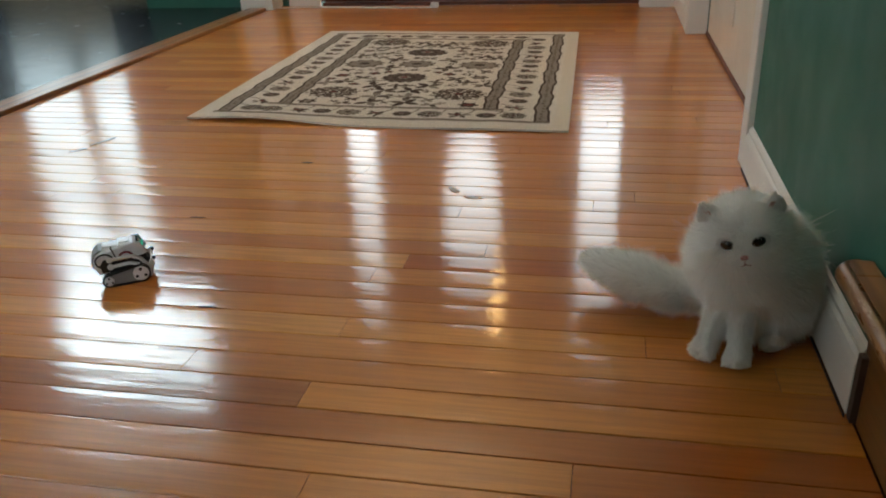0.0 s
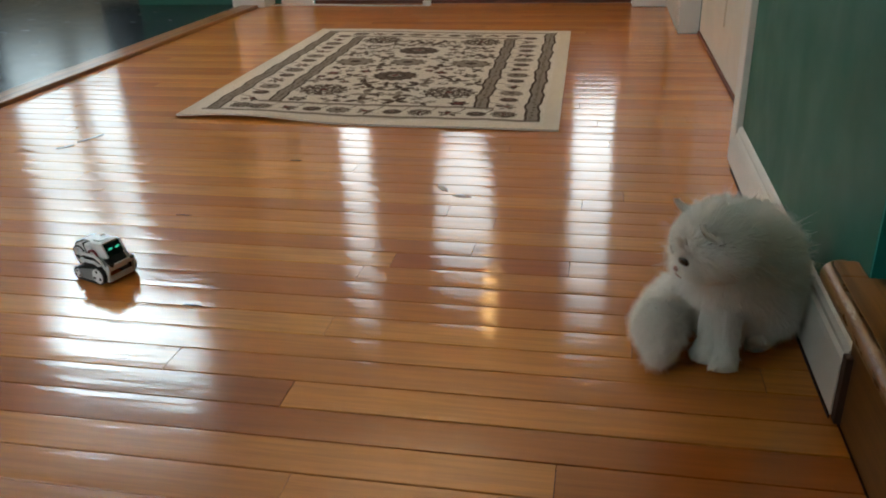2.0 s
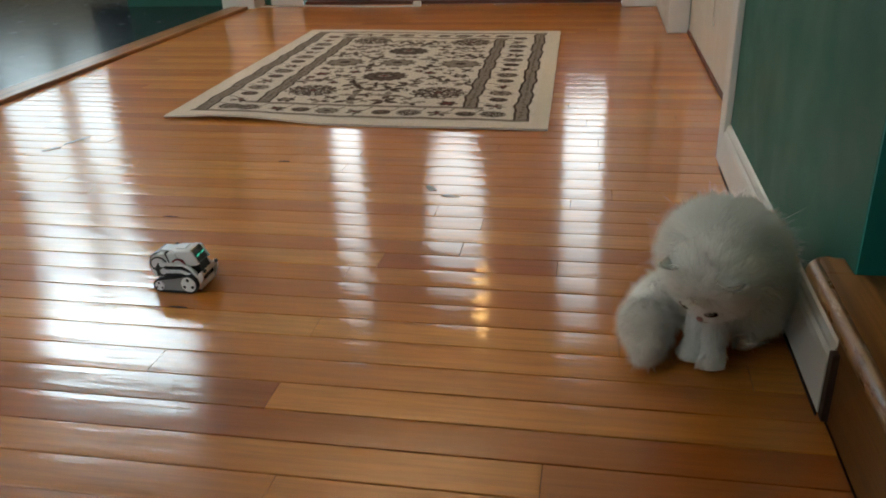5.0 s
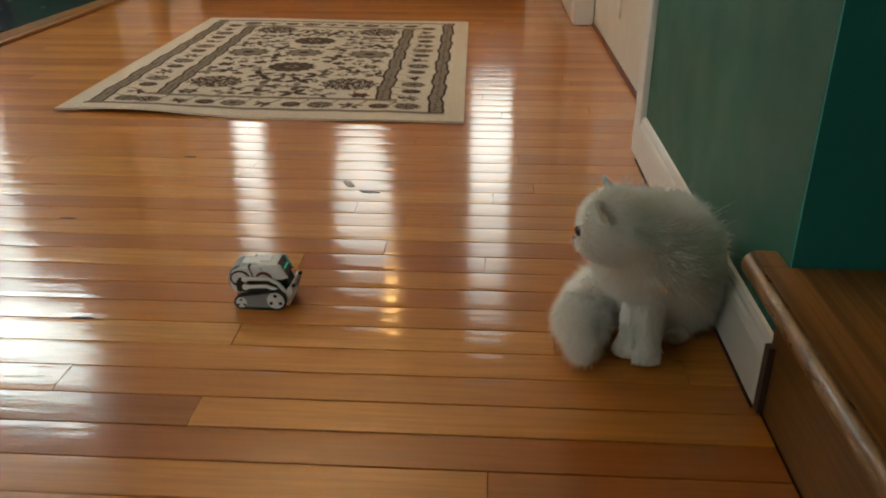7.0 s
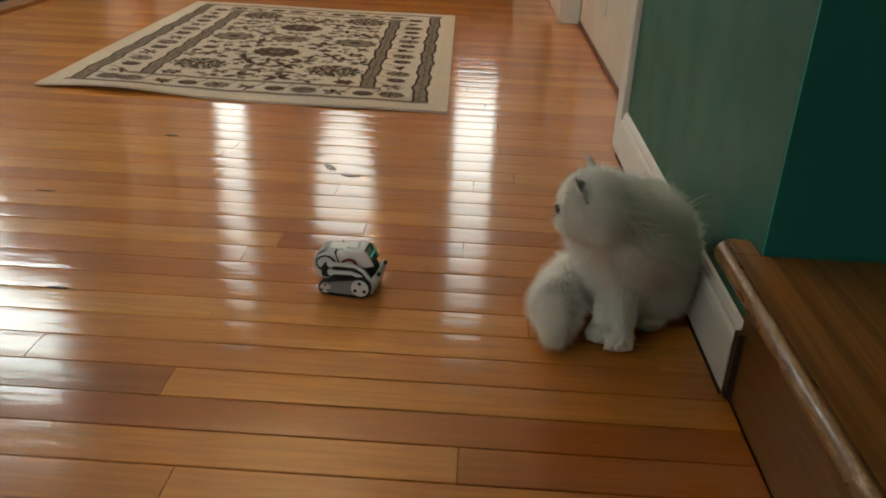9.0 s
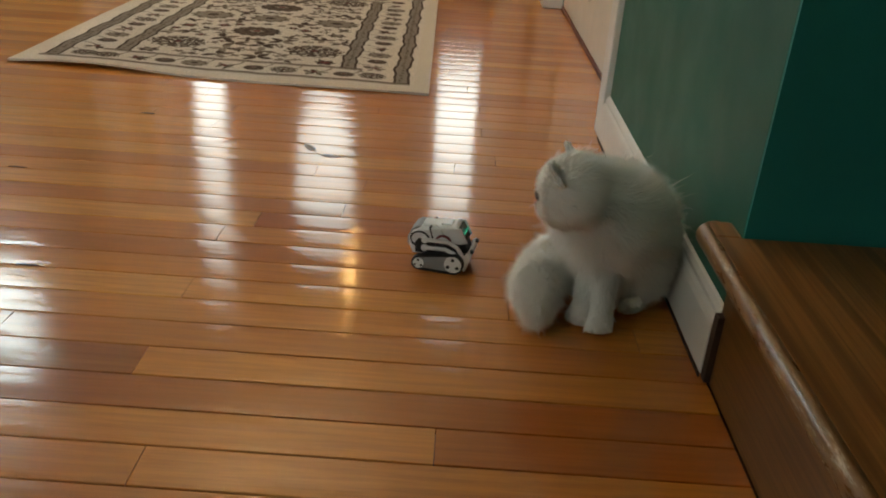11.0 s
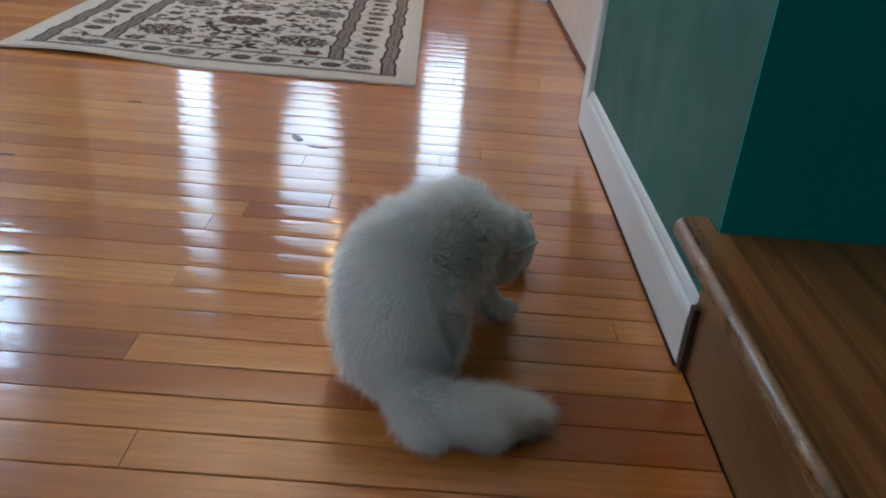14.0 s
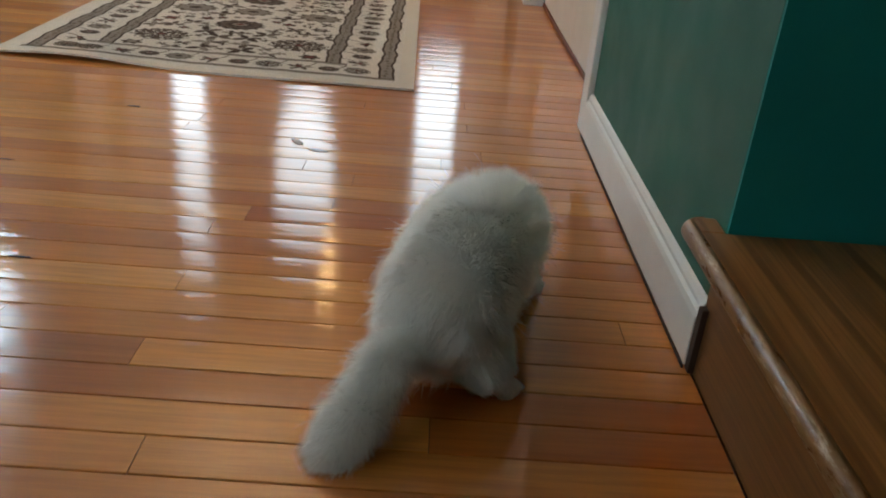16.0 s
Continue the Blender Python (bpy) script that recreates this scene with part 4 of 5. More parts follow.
FUR = fur_material()
SKIN_PINK = plain("pink_cat_skin", (0.70, 0.46, 0.40), 0.6)
EYE_DARK = plain("dark_copper_eye", (0.02, 0.013, 0.008), 0.06)
NOSE_PINK = plain("pink_nose", (0.42, 0.22, 0.20), 0.5)


def lathe(profile, sx=1.0, sy=1.0, n=20):
    """Rings (z, r, x shift) along z; verts and faces as lists."""
    vs, fs = [], []
    for z, r, dx in profile:
        for k in range(n):
            a = 2 * math.pi * k / n
            vs.append(Vector((dx + sx * r * math.cos(a), sy * r * math.sin(a), z)))
    m = len(profile)
    for i in range(m - 1):
        for k in range(n):
            fs.append((i * n + k, i * n + (k + 1) % n, (i + 1) * n + (k + 1) % n, (i + 1) * n + k))
    fs.append(tuple(range(n))[::-1])
    fs.append(tuple((m - 1) * n + k for k in range(n)))
    return vs, fs


def furry(name, vs, fs, parent, count, length, comb, spread=0.27, lie=0.56, width=0.0005, seed=1, wisps=0.006, skip=None, tuft=0.36, sole=False):
    """One mesh: a skin with many tapering hairs that lie along comb and gather in soft tufts."""
    rs = np.random.RandomState(seed)
    P = np.array([tuple(v) for v in vs])
    tris = np.array([(f[0], f[k], f[k + 1]) for f in fs for k in range(1, len(f) - 1)])
    nn = np.cross(P[tris[:, 1]] - P[tris[:, 0]], P[tris[:, 2]] - P[tris[:, 0]])
    size = np.linalg.norm(nn, axis=1)
    vn = np.zeros_like(P)
    for q in range(3):
        np.add.at(vn, tris[:, q], nn)

    def unit(a):
        return a / np.maximum(np.linalg.norm(a, axis=1, keepdims=True), 1e-9)

    def sow(n):
        t = tris[rs.choice(len(tris), n, p=size / size.sum())]
        r = rs.rand(n, 2)
        flip = r.sum(1) > 1
        r[flip] = 1 - r[flip]
        w = np.column_stack((1 - r.sum(1), r))[:, :, None]
        pos = (P[t] * w).sum(1)
        nrm = unit((vn[t] * w).sum(1))
        if skip:
            keep = np.array([not skip(Vector(q)) for q in pos])
            pos, nrm = pos[keep], nrm[keep]
        return pos, nrm

    def grow(pos, nrm, rough):
        n = len(pos)
        c = np.array(comb, float)[None, :]
        tang = unit(c - nrm * (nrm * c).sum(1, keepdims=True) + rs.randn(n, 3) * 0.02)
        d = unit(nrm * (1 - lie) + tang * lie + rs.randn(n, 3) * rough)
        low = (d * nrm).sum(1, keepdims=True)
        return unit(d + nrm * np.maximum(0.14 - low, 0)), tang

    gp, gn = sow(max(60, count // 24))
    gd, gt = grow(gp, gn, spread)
    gl = length * rs.uniform(0.75, 1.2, (len(gp), 1))
    gtip = gp + gd * gl + (gt * 0.3 - gn * 0.25) * gl * 0.35
    pos, nrm = sow(count)
    d, tang = grow(pos, nrm, spread * 0.6)
    n = len(pos)
    near = np.empty(n, int)
    for k in range(0, n, 2000):
        near[k:k + 2000] = ((pos[k:k + 2000, None, :] - gp[None, :, :]) ** 2).sum(2).argmin(1)
    L = length * rs.uniform(0.6, 1.15, (n, 1))
    if sole:
        L = L * np.clip(pos[:, 2:] / 0.05, 0.28, 1.0)
    if skip:
        L = L * np.clip(1.0 - pos[:, :1] / 0.030, 0.5, 1.4)
    wisp = rs.rand(n, 1) < wisps
    L = np.where(wisp, L * rs.uniform(1.15, 1.55, (n, 1)), L)
    root = pos - nrm * 0.001
    tip = root + d * L + (tang * 0.3 - nrm * 0.25) * L * 0.35
    pull = np.where(wisp, 0.0, tuft * rs.uniform(0.5, 1.2, (n, 1)))
    tip = tip + (gtip[near] - tip) * pull
    if sole:
        tip[:, 2] = np.maximum(tip[:, 2], 0.001)
    mid = root * 0.5 + tip * 0.5 + nrm * L * 0.07
    side = unit(np.cross(tip - root, nrm) + rs.randn(n, 3) * 0.0002)
    side = unit(side + nrm * rs.uniform(-0.4, 0.4, (n, 1))) * (width * rs.uniform(0.7, 1.25, (n, 1)) * np.where(wisp, 0.6, 1.0))
    H = np.stack((root - side, root + side, mid + side * 0.75, mid - side * 0.75, tip), 1).reshape(-1, 3)
    base = len(P) + 5 * np.arange(n)
    quads = np.stack((base, base + 1, base + 2, base + 3), 1).tolist()
    ends = np.stack((base + 3, base + 2, base + 4), 1).tolist()
    me = bpy.data.meshes.new(name)
    me.from_pydata(np.vstack((P, H)).tolist(), [], [tuple(f) for f in fs] + quads + ends)
    me.materials.append(FUR)
    me.polygons.foreach_set("use_smooth", [True] * len(me.polygons))
    ob = new(name, me)
    ob.parent = parent
    return ob


def egg(a, b, r, pw=0.5, n=11, skew=0.0):
    """A rounded profile from z = a to z = b, of radius r."""
    out = []
    for k in range(n):
        s = -1 + 2 * (k + 0.15) / (n - 0.7)
        out.append((a + (b - a) * (s + 1) / 2, r * max(0.03, (1 - abs(s) ** 2.0)) ** pw * (1 + skew * s), 0.0))
    return out


def cat():
    top = new("cat")
    tagged(top, "fluffy white long-haired cat with a plumed tail", "cat")
    P = {}
    P["rump"] = furry("rump", *lathe(egg(-0.074, 0.074, 0.061), 1.0, 1.06), top, 24000, 0.038, (0, 0, -1), spread=0.36, seed=11, wisps=0.02)
    P["belly"] = furry("belly", *lathe(egg(-0.080, 0.080, 0.062), 1.0, 1.0), top, 26000, 0.038, (0, 0, -1), spread=0.36, seed=12, wisps=0.02)
    P["chest"] = furry("chest", *lathe(egg(-0.064, 0.064, 0.050), 1.0, 1.0), top, 22000, 0.038, (0, 0, -1), spread=0.36, seed=13, wisps=0.02)
    P["waist"] = furry("waist", *lathe(egg(-0.076, 0.076, 0.061), 1.0, 1.03), top, 22000, 0.038, (0, 0, -1), spread=0.36, seed=15, wisps=0.02)
    P["shoulders"] = furry("shoulders", *lathe(egg(-0.073, 0.073, 0.058), 1.0, 1.0), top, 22000, 0.040, (0, 0, -1), spread=0.38, seed=16, wisps=0.03)
    P["neck"] = furry("neck", *lathe(egg(-0.048, 0.048, 0.040), 1.0, 1.0), top, 18000, 0.036, (0, 0, -1), spread=0.36, seed=17, wisps=0.03)
    # head: x is forward
    vs, fs = lathe(egg(-0.041, 0.041, 0.042, 0.5, 13), 1.0, 1.06, 26)
    for v in vs:
        if v.x > 0.012:
            v.x = 0.012 + (v.x - 0.012) * 0.72     # flat face
        if v.x > 0 and v.z < -0.004:               # cheeks and muzzle
            v.x += 0.010 * math.exp(-((v.y / 0.016) ** 2) - ((v.z + 0.016) / 0.011) ** 2)
        v.y += 0.006 * (1 if v.y > 0 else -1) * math.exp(-((v.z + 0.016) / 0.02) ** 2) * min(1, abs(v.y) / 0.02)
    bare = lambda p: p.x > 0.02 and min((p.y - 0.0190) ** 2, (p.y + 0.0190) ** 2) + (p.z - 0.006) ** 2 < 0.0100 ** 2
    P["head"] = furry("head", vs, fs, top, 19000, 0.020, (-1.0, 0, -0.55), spread=0.30, lie=0.52, width=0.0005, seed=14, wisps=0.01, skip=bare, tuft=0.12)
    hd = P["head"]
    for s in (-1, 1):
        # ear: a curved cup
        bm = bmesh.new()
        rows = []
        for k in range(6):
            f = k / 5
            w = 0.0195 * (1 - f) ** 0.75 + 0.0016
            row = []
            for q in range(7):
                g = -1 + q / 3
                row.append(bm.verts.new((-0.004 - 0.010 * g * g * (1 - f) + 0.003 * f, s * (0.029 + 0.013 * f) + w * g, 0.022 + 0.0250 * f)))
            rows.append(row)
        for a, b in zip(rows, rows[1:]):
            for q in range(6):
                bm.faces.new((a[q], a[q + 1], b[q + 1], b[q]))
        bmesh.ops.recalc_face_normals(bm, faces=bm.faces)
        bmesh.ops.solidify(bm, geom=list(bm.faces), thickness=0.004)
        bm.verts.ensure_lookup_table()
        ev = [v.co.copy() for v in bm.verts]
        ef = [tuple(v.index for v in f.verts) for f in bm.faces]
        bm.free()
        ear = furry("ear", ev, ef, hd, 2200, 0.0080, (0, 0, 1), spread=0.18, lie=0.85, width=0.0007, seed=20 + s, wisps=0.02)
        tagged(ear, "furry pointed ear")
        inn = bmesh.new()
        rows = []
        for k in range(5):
            f = k / 5
            w = 0.0105 * (1 - f) ** 0.8 + 0.0008
            rows.append([inn.verts.new((0.0006 - 0.010 * g * g * (1 - f) * 0.6 + 0.003 * f, s * (0.029 + 0.013 * f) + w * g, 0.025 + 0.0205 * f)) for g in (-1, -0.5, 0, 0.5, 1)])
        for a, b in zip(rows, rows[1:]):
            for q in range(4):
                inn.faces.new((a[q], a[q + 1], b[q + 1], b[q]))
        bmesh.ops.solidify(inn, geom=list(inn.faces), thickness=0.0006)
        part("inner_ear", inn, SKIN_PINK, ear, "pink inner ear", smooth=True)
        ball = bmesh.new()
        bmesh.ops.create_uvsphere(ball, u_segments=18, v_segments=12, radius=0.0080)
        turned(ball, pose(0.0330, 0.0180 * s, 0.006, 0, 0, 22 * s) @ Matrix.Diagonal((0.45, 1.05, 0.80, 1)))
        part("eye", ball, EYE_DARK, hd, "dark glossy eye", smooth=True)
    nb = bmesh.new()
    bmesh.ops.create_uvsphere(nb, u_segments=12, v_segments=8, radius=0.0045)
    turned(nb, pose(0.0425, 0, -0.0085) @ Matrix.Diagonal((0.7, 1.05, 0.7, 1)))
    part("nose", nb, NOSE_PINK, hd, "small pink nose", smooth=True)
    mo = tube([(0.0450, 0, -0.012), (0.0457, 0, -0.0165)], 0.0007, 5)
    merge(mo, tube([(0.0430, -0.006, -0.0195), (0.0457, 0, -0.0165), (0.0430, 0.006, -0.0195)], 0.0007, 5))
    part("mouth", mo, NOSE_PINK, hd)
    # legs: origin at the sole, z up the leg, paw towards x
    paw = [(0.000, 0.0100, 0.009), (0.003, 0.0150, 0.009), (0.009, 0.0178, 0.009), (0.016, 0.0170, 0.007), (0.024, 0.0145, 0.003)]
    for i in range(2):
        P["foreleg%d" % i] = furry("foreleg", *lathe(paw + [(0.035, 0.0135, 0.0), (0.060, 0.0155, 0.0), (0.090, 0.020, 0.0), (0.112, 0.020, 0.0)], 1.0, 0.95, 16), top, 8500, 0.019, (0, 0, -1), spread=0.2, lie=0.70, seed=31 + i, wisps=0.002, sole=True)
        P["hindleg%d" % i] = furry("hindleg", *lathe([(z, r, dx * 1.8) for z, r, dx in paw] + [(0.030, 0.030, 0.003), (0.048, 0.035, 0.004), (0.070, 0.046, 0.005), (0.095, 0.046, 0.004), (0.118, 0.036, 0.0), (0.130, 0.012, 0.0)], 1.0, 0.9, 16), top, 9500, 0.018, (0, 0, -1), spread=0.2, lie=0.70, seed=41 + i, wisps=0.002, sole=True)
    for i, prof in enumerate(([(-0.01, 0.010, 0), (0.005, 0.013, 0), (0.03, 0.0155, 0), (0.06, 0.017, 0), (0.085, 0.014, 0)],
                              [(-0.01, 0.014, 0), (0.01, 0.017, 0), (0.04, 0.018, 0), (0.07, 0.018, 0), (0.085, 0.015, 0)],
                              [(-0.01, 0.015, 0), (0.01, 0.017, 0), (0.03, 0.0165, 0), (0.045, 0.0145, 0), (0.058, 0.011, 0), (0.068, 0.009, 0), (0.076, 0.003, 0)])):
        P["tail%d" % i] = furry("tail", *lathe(prof, 1.0, 1.0, 14), top, 15000, 0.034, (0, 0, 1), spread=0.36, lie=0.62, seed=51 + i, wisps=0.006)
    return top, P


CAT, CATP = cat()


# ---- floor strips ----
def strips():
    W, X0, X1 = 0.057, -1.163, 0.868
    rnd = random.Random(21)
    # joints that the walk sees well: strip number -> places of the butt joints
    known = {-1: [0.213, 0.640], -3: [0.026], -4: [0.213], -6: [0.555], -7: [0.272], 2: [0.209], 4: [0.38], 3: [0.252, 0.546], 11: [0.053], -2: [0.80], -5: [-0.45]}
    # strips of darker wood: strip -> a place on the piece, its tone
    dark = {-4: (0.1, (0.66, 0.55, 0.48)), -6: (0.7, (0.74, 0.60, 0.52)), -5: (0.4, (0.86, 0.74, 0.64)), 3: (0.4, (0.85, 0.72, 0.62)), -7: (0.6, (0.85, 0.75, 0.66))}
    for k in range(-38, 56):
        y = (k + 0.5) * W
        cuts = list(known.get(k, []))
        right = 0.944 if 0.80 < y < 2.32 else X1
        x = X0 + rnd.uniform(0.15, 0.9)
        while x < right - 0.12:
            near = -9 < k < 6 and -0.35 < x < 0.8
            if all(abs(x - c) > 0.45 for c in cuts) and not near:
                cuts.append(x)
            x += rnd.uniform(0.5, 1.2)
        ends = [X0] + sorted(cuts) + [right]
        for a, b in zip(ends, ends[1:]):
            l = (b - a) / 2 - 0.00045
            h = W / 2 - 0.0006
            cup = rnd.uniform(-0.00010, 0.00016)
            prof = [(-h, -0.009), (-h, -0.0011), (-h + 0.0009, -0.00025), (-h + 0.012, cup), (0, cup * 1.5), (h - 0.012, cup), (h - 0.0009, -0.00025), (h, -0.0011), (h, -0.009)]
            xs = [(-l, 0.0), (-l / 3, 0.0), (l / 3, 0.0), (l, 0.0)]
            V, F = [], []
            n = len(prof)
            for px, dz in xs:
                for py, pz in prof:
                    V.append((px, py, pz + (dz if pz > -0.005 else 0)))
            for i in range(len(xs) - 1):
                for j in range(n - 1):
                    F.append((i * n + j, (i + 1) * n + j, (i + 1) * n + j + 1, i * n + j + 1))
            F.append(tuple(range(n)))
            F.append(tuple(3 * n + j for j in range(n))[::-1])
            me = bpy.data.meshes.new("floor_strip")
            me.from_pydata(V, [], F)
            me.materials.append(WOOD)
            ob = new("floor_strip", me)
            ob.parent = floor
            at, tone = dark.get(k, (9.0, (1, 1, 1)))
            ob.color = (*(tone if a < at < b else (1, 1, 1)), 1)
            ob.matrix_basis = pose((a + b) / 2, y, rnd.uniform(-0.00012, 0.00012), rnd.gauss(0, 0.12), rnd.gauss(0, 0.01), 0)


strips()


# ---- what moves ----
CAT_ROWS = {}


def aim(p, q, yaw=0.0):
    """A pose at p whose z points to q."""
    d = (Vector(q) - Vector(p)).normalized()
    turn = Vector((0, 0, 1)).rotation_difference(d)
    return Matrix.Translation(p) @ turn.to_matrix().to_4x4() @ pose(0, 0, 0, 0, 0, yaw)


def cat_key(t, rump, belly, chest, head, yaw, pitch, paws, feet, paw_yaw, foot_yaw, tail, lean=0.0):
    """One posture: places in metres, yaw and pitch of the head and the turn of the paws in degrees."""
    base = Matrix.Translation((belly[0], belly[1], 0))
    rows = {"root": base}
    rows["rump"] = aim(rump, belly)
    rows["belly"] = aim(belly, Vector(belly) + Vector(chest) - Vector(rump))
    rows["chest"] = aim(chest, Vector(chest) * 2 - Vector(belly))
    rows["waist"] = aim((Vector(rump) + Vector(belly)) / 2, belly)
    rows["shoulders"] = aim((Vector(belly) + Vector(chest)) / 2, chest)
    nk = Vector(chest) * 0.45 + Vector(head) * 0.55 - Vector((math.cos(radians(yaw)), math.sin(radians(yaw)), 0)) * 0.012
    rows["neck"] = aim(nk, nk + Vector(head) - Vector(chest) + Vector((0, 0, 0.03)))
    rows["head"] = pose(*head, lean, pitch, yaw)
    c, r = Vector(chest), Vector(rump)
    for i in range(2):
        rows["foreleg%d" % i] = aim(paws[i], c + (Vector(paws[i]) - c) * 0.25, paw_yaw)
        rows["hindleg%d" % i] = aim(feet[i], r + (Vector(feet[i]) - r) * 0.35, foot_yaw[i])
    for i in range(3):
        rows["tail%d" % i] = aim(tail[i], tail[i + 1])
    for k, m in rows.items():
        CAT_ROWS.setdefault(k, []).append((t, m if k == "root" else base.inverted() @ m))


def robot_row(t, x, y, turn, tilt=0.0):
    return (t, pose(x, y, 0.0003, 0, tilt, turn))


def motions():
    walk(ROBOT, [
        robot_row(0.0, -0.198, 0.088, 33), robot_row(0.5, -0.198, 0.088, 30), robot_row(0.8, -0.205, 0.086, 2), robot_row(1.0, -0.208, 0.083, -19),
        robot_row(2.0, -0.206, 0.083, -20), robot_row(2.4, -0.198, 0.081, -18), robot_row(2.7, -0.162, 0.076, -10), robot_row(3.0, -0.118, 0.071, -5), robot_row(5.5, -0.005, 0.079, -1), robot_row(6.0, 0.056, 0.077, -2),
        robot_row(6.5, 0.146, 0.074, -2), robot_row(7.0, 0.234, 0.070, -1), robot_row(7.5, 0.263, 0.076, -1), robot_row(7.8, 0.290, 0.072, -5), robot_row(8.0, 0.324, 0.068, -9), robot_row(8.2, 0.350, 0.063, -14), robot_row(8.6, 0.374, 0.056, -15),
        robot_row(9.0, 0.392, 0.056, -7), robot_row(10.2, 0.490, 0.078, -7), robot_row(11.5, 0.584, 0.094, -15), robot_row(12.0, 0.616, 0.080, -19),
        robot_row(12.5, 0.644, 0.070, -25), robot_row(12.9, 0.645, 0.070, -25), robot_row(13.3, 0.640, 0.068, -24), robot_row(13.8, 0.645, 0.062, -22), robot_row(14.5, 0.66, 0.07, -18), robot_row(16.0, 0.66, 0.07, -18)])
    lo, hi = pose(*LIFT0, 0, 0, 0), pose(*LIFT0, 0, -48, 0)
    walk(LIFT, [(0.0, lo), (12.55, lo), (12.95, hi), (13.55, hi), (13.9, lo), (16.0, lo)])
    cat_key(0, (0.792, 0.045, 0.066), (0.777, 0.026, 0.108), (0.752, -0.012, 0.134), (0.746, -0.045, 0.177), -99, 4,
            ((0.712, -0.045, 0), (0.757, -0.062, 0)), ((0.735, 0.005, 0), (0.808, -0.022, 0)), -120, (-150, -110),
            ((0.745, 0.075, 0.035), (0.69, 0.065, 0.040), (0.635, 0.085, 0.046), (0.575, 0.115, 0.052)), 15)
    cat_key(0.4, (0.792, 0.045, 0.066), (0.777, 0.026, 0.108), (0.752, -0.012, 0.134), (0.734, -0.045, 0.181), -125, 10,
            ((0.712, -0.045, 0), (0.757, -0.062, 0)), ((0.735, 0.005, 0), (0.808, -0.022, 0)), -120, (-150, -110),
            ((0.745, 0.075, 0.035), (0.69, 0.065, 0.040), (0.635, 0.085, 0.046), (0.575, 0.115, 0.052)), 8)
    cat_key(0.8, (0.792, 0.045, 0.066), (0.777, 0.026, 0.108), (0.752, -0.012, 0.134), (0.724, -0.045, 0.181), -152, 8,
            ((0.712, -0.045, 0), (0.757, -0.062, 0)), ((0.735, 0.005, 0), (0.808, -0.022, 0)), -120, (-150, -110),
            ((0.745, 0.085, 0.05), (0.69, 0.07, 0.055), (0.64, 0.06, 0.05), (0.6, 0.05, 0.045)))
    cat_key(1.5, (0.792, 0.045, 0.066), (0.777, 0.026, 0.108), (0.752, -0.012, 0.134), (0.72, -0.045, 0.179), 176, 8,
            ((0.733, -0.052, 0), (0.757, -0.073, 0)), ((0.735, 0.005, 0), (0.808, -0.022, 0)), -120, (-150, -110),
            ((0.74, 0.07, 0.062), (0.708, 0.042, 0.05), (0.682, 0, 0.038), (0.676, -0.04, 0.03)))
    cat_key(2, (0.792, 0.045, 0.066), (0.777, 0.026, 0.108), (0.752, -0.012, 0.134), (0.714, -0.078, 0.176), -165, 28,
            ((0.733, -0.052, 0), (0.757, -0.073, 0)), ((0.735, 0.005, 0), (0.808, -0.022, 0)), -120, (-150, -110),
            ((0.74, 0.07, 0.062), (0.708, 0.042, 0.05), (0.682, 0, 0.038), (0.676, -0.04, 0.03)))
    cat_key(2.5, (0.792, 0.045, 0.066), (0.777, 0.026, 0.108), (0.752, -0.012, 0.134), (0.716, -0.102, 0.142), -140, 60,
            ((0.733, -0.052, 0), (0.757, -0.073, 0)), ((0.735, 0.005, 0), (0.808, -0.022, 0)), -120, (-150, -110),
            ((0.74, 0.07, 0.062), (0.708, 0.042, 0.05), (0.682, 0, 0.038), (0.676, -0.04, 0.03)))
    cat_key(3.1, (0.792, 0.045, 0.066), (0.777, 0.026, 0.108), (0.752, -0.012, 0.134), (0.722, -0.102, 0.133), -148, 62,
            ((0.733, -0.052, 0), (0.757, -0.073, 0)), ((0.735, 0.005, 0), (0.808, -0.022, 0)), -120, (-150, -110),
            ((0.74, 0.07, 0.062), (0.708, 0.042, 0.05), (0.682, 0, 0.038), (0.676, -0.04, 0.03)))
    cat_key(4.2, (0.792, 0.045, 0.066), (0.777, 0.026, 0.108), (0.752, -0.012, 0.134), (0.73, -0.102, 0.144), -140, 50,
            ((0.733, -0.052, 0), (0.757, -0.073, 0)), ((0.735, 0.005, 0), (0.808, -0.022, 0)), -120, (-150, -110),
            ((0.74, 0.07, 0.062), (0.708, 0.042, 0.05), (0.682, 0, 0.038), (0.676, -0.04, 0.03)))
    cat_key(5.5, (0.792, 0.045, 0.066), (0.777, 0.026, 0.108), (0.752, -0.012, 0.134), (0.738, -0.107, 0.134), -125, 62,
            ((0.733, -0.052, 0), (0.757, -0.073, 0)), ((0.735, 0.005, 0), (0.808, -0.022, 0)), -120, (-150, -110),
            ((0.74, 0.07, 0.062), (0.708, 0.042, 0.05), (0.682, 0, 0.038), (0.676, -0.04, 0.03)))
    cat_key(6, (0.792, 0.045, 0.066), (0.777, 0.026, 0.108), (0.752, -0.012, 0.134), (0.707, -0.095, 0.139), -155, 48,
            ((0.733, -0.052, 0), (0.757, -0.073, 0)), ((0.735, 0.005, 0), (0.808, -0.022, 0)), -120, (-150, -110),
            ((0.74, 0.07, 0.062), (0.708, 0.042, 0.05), (0.682, 0, 0.038), (0.676, -0.04, 0.03)))
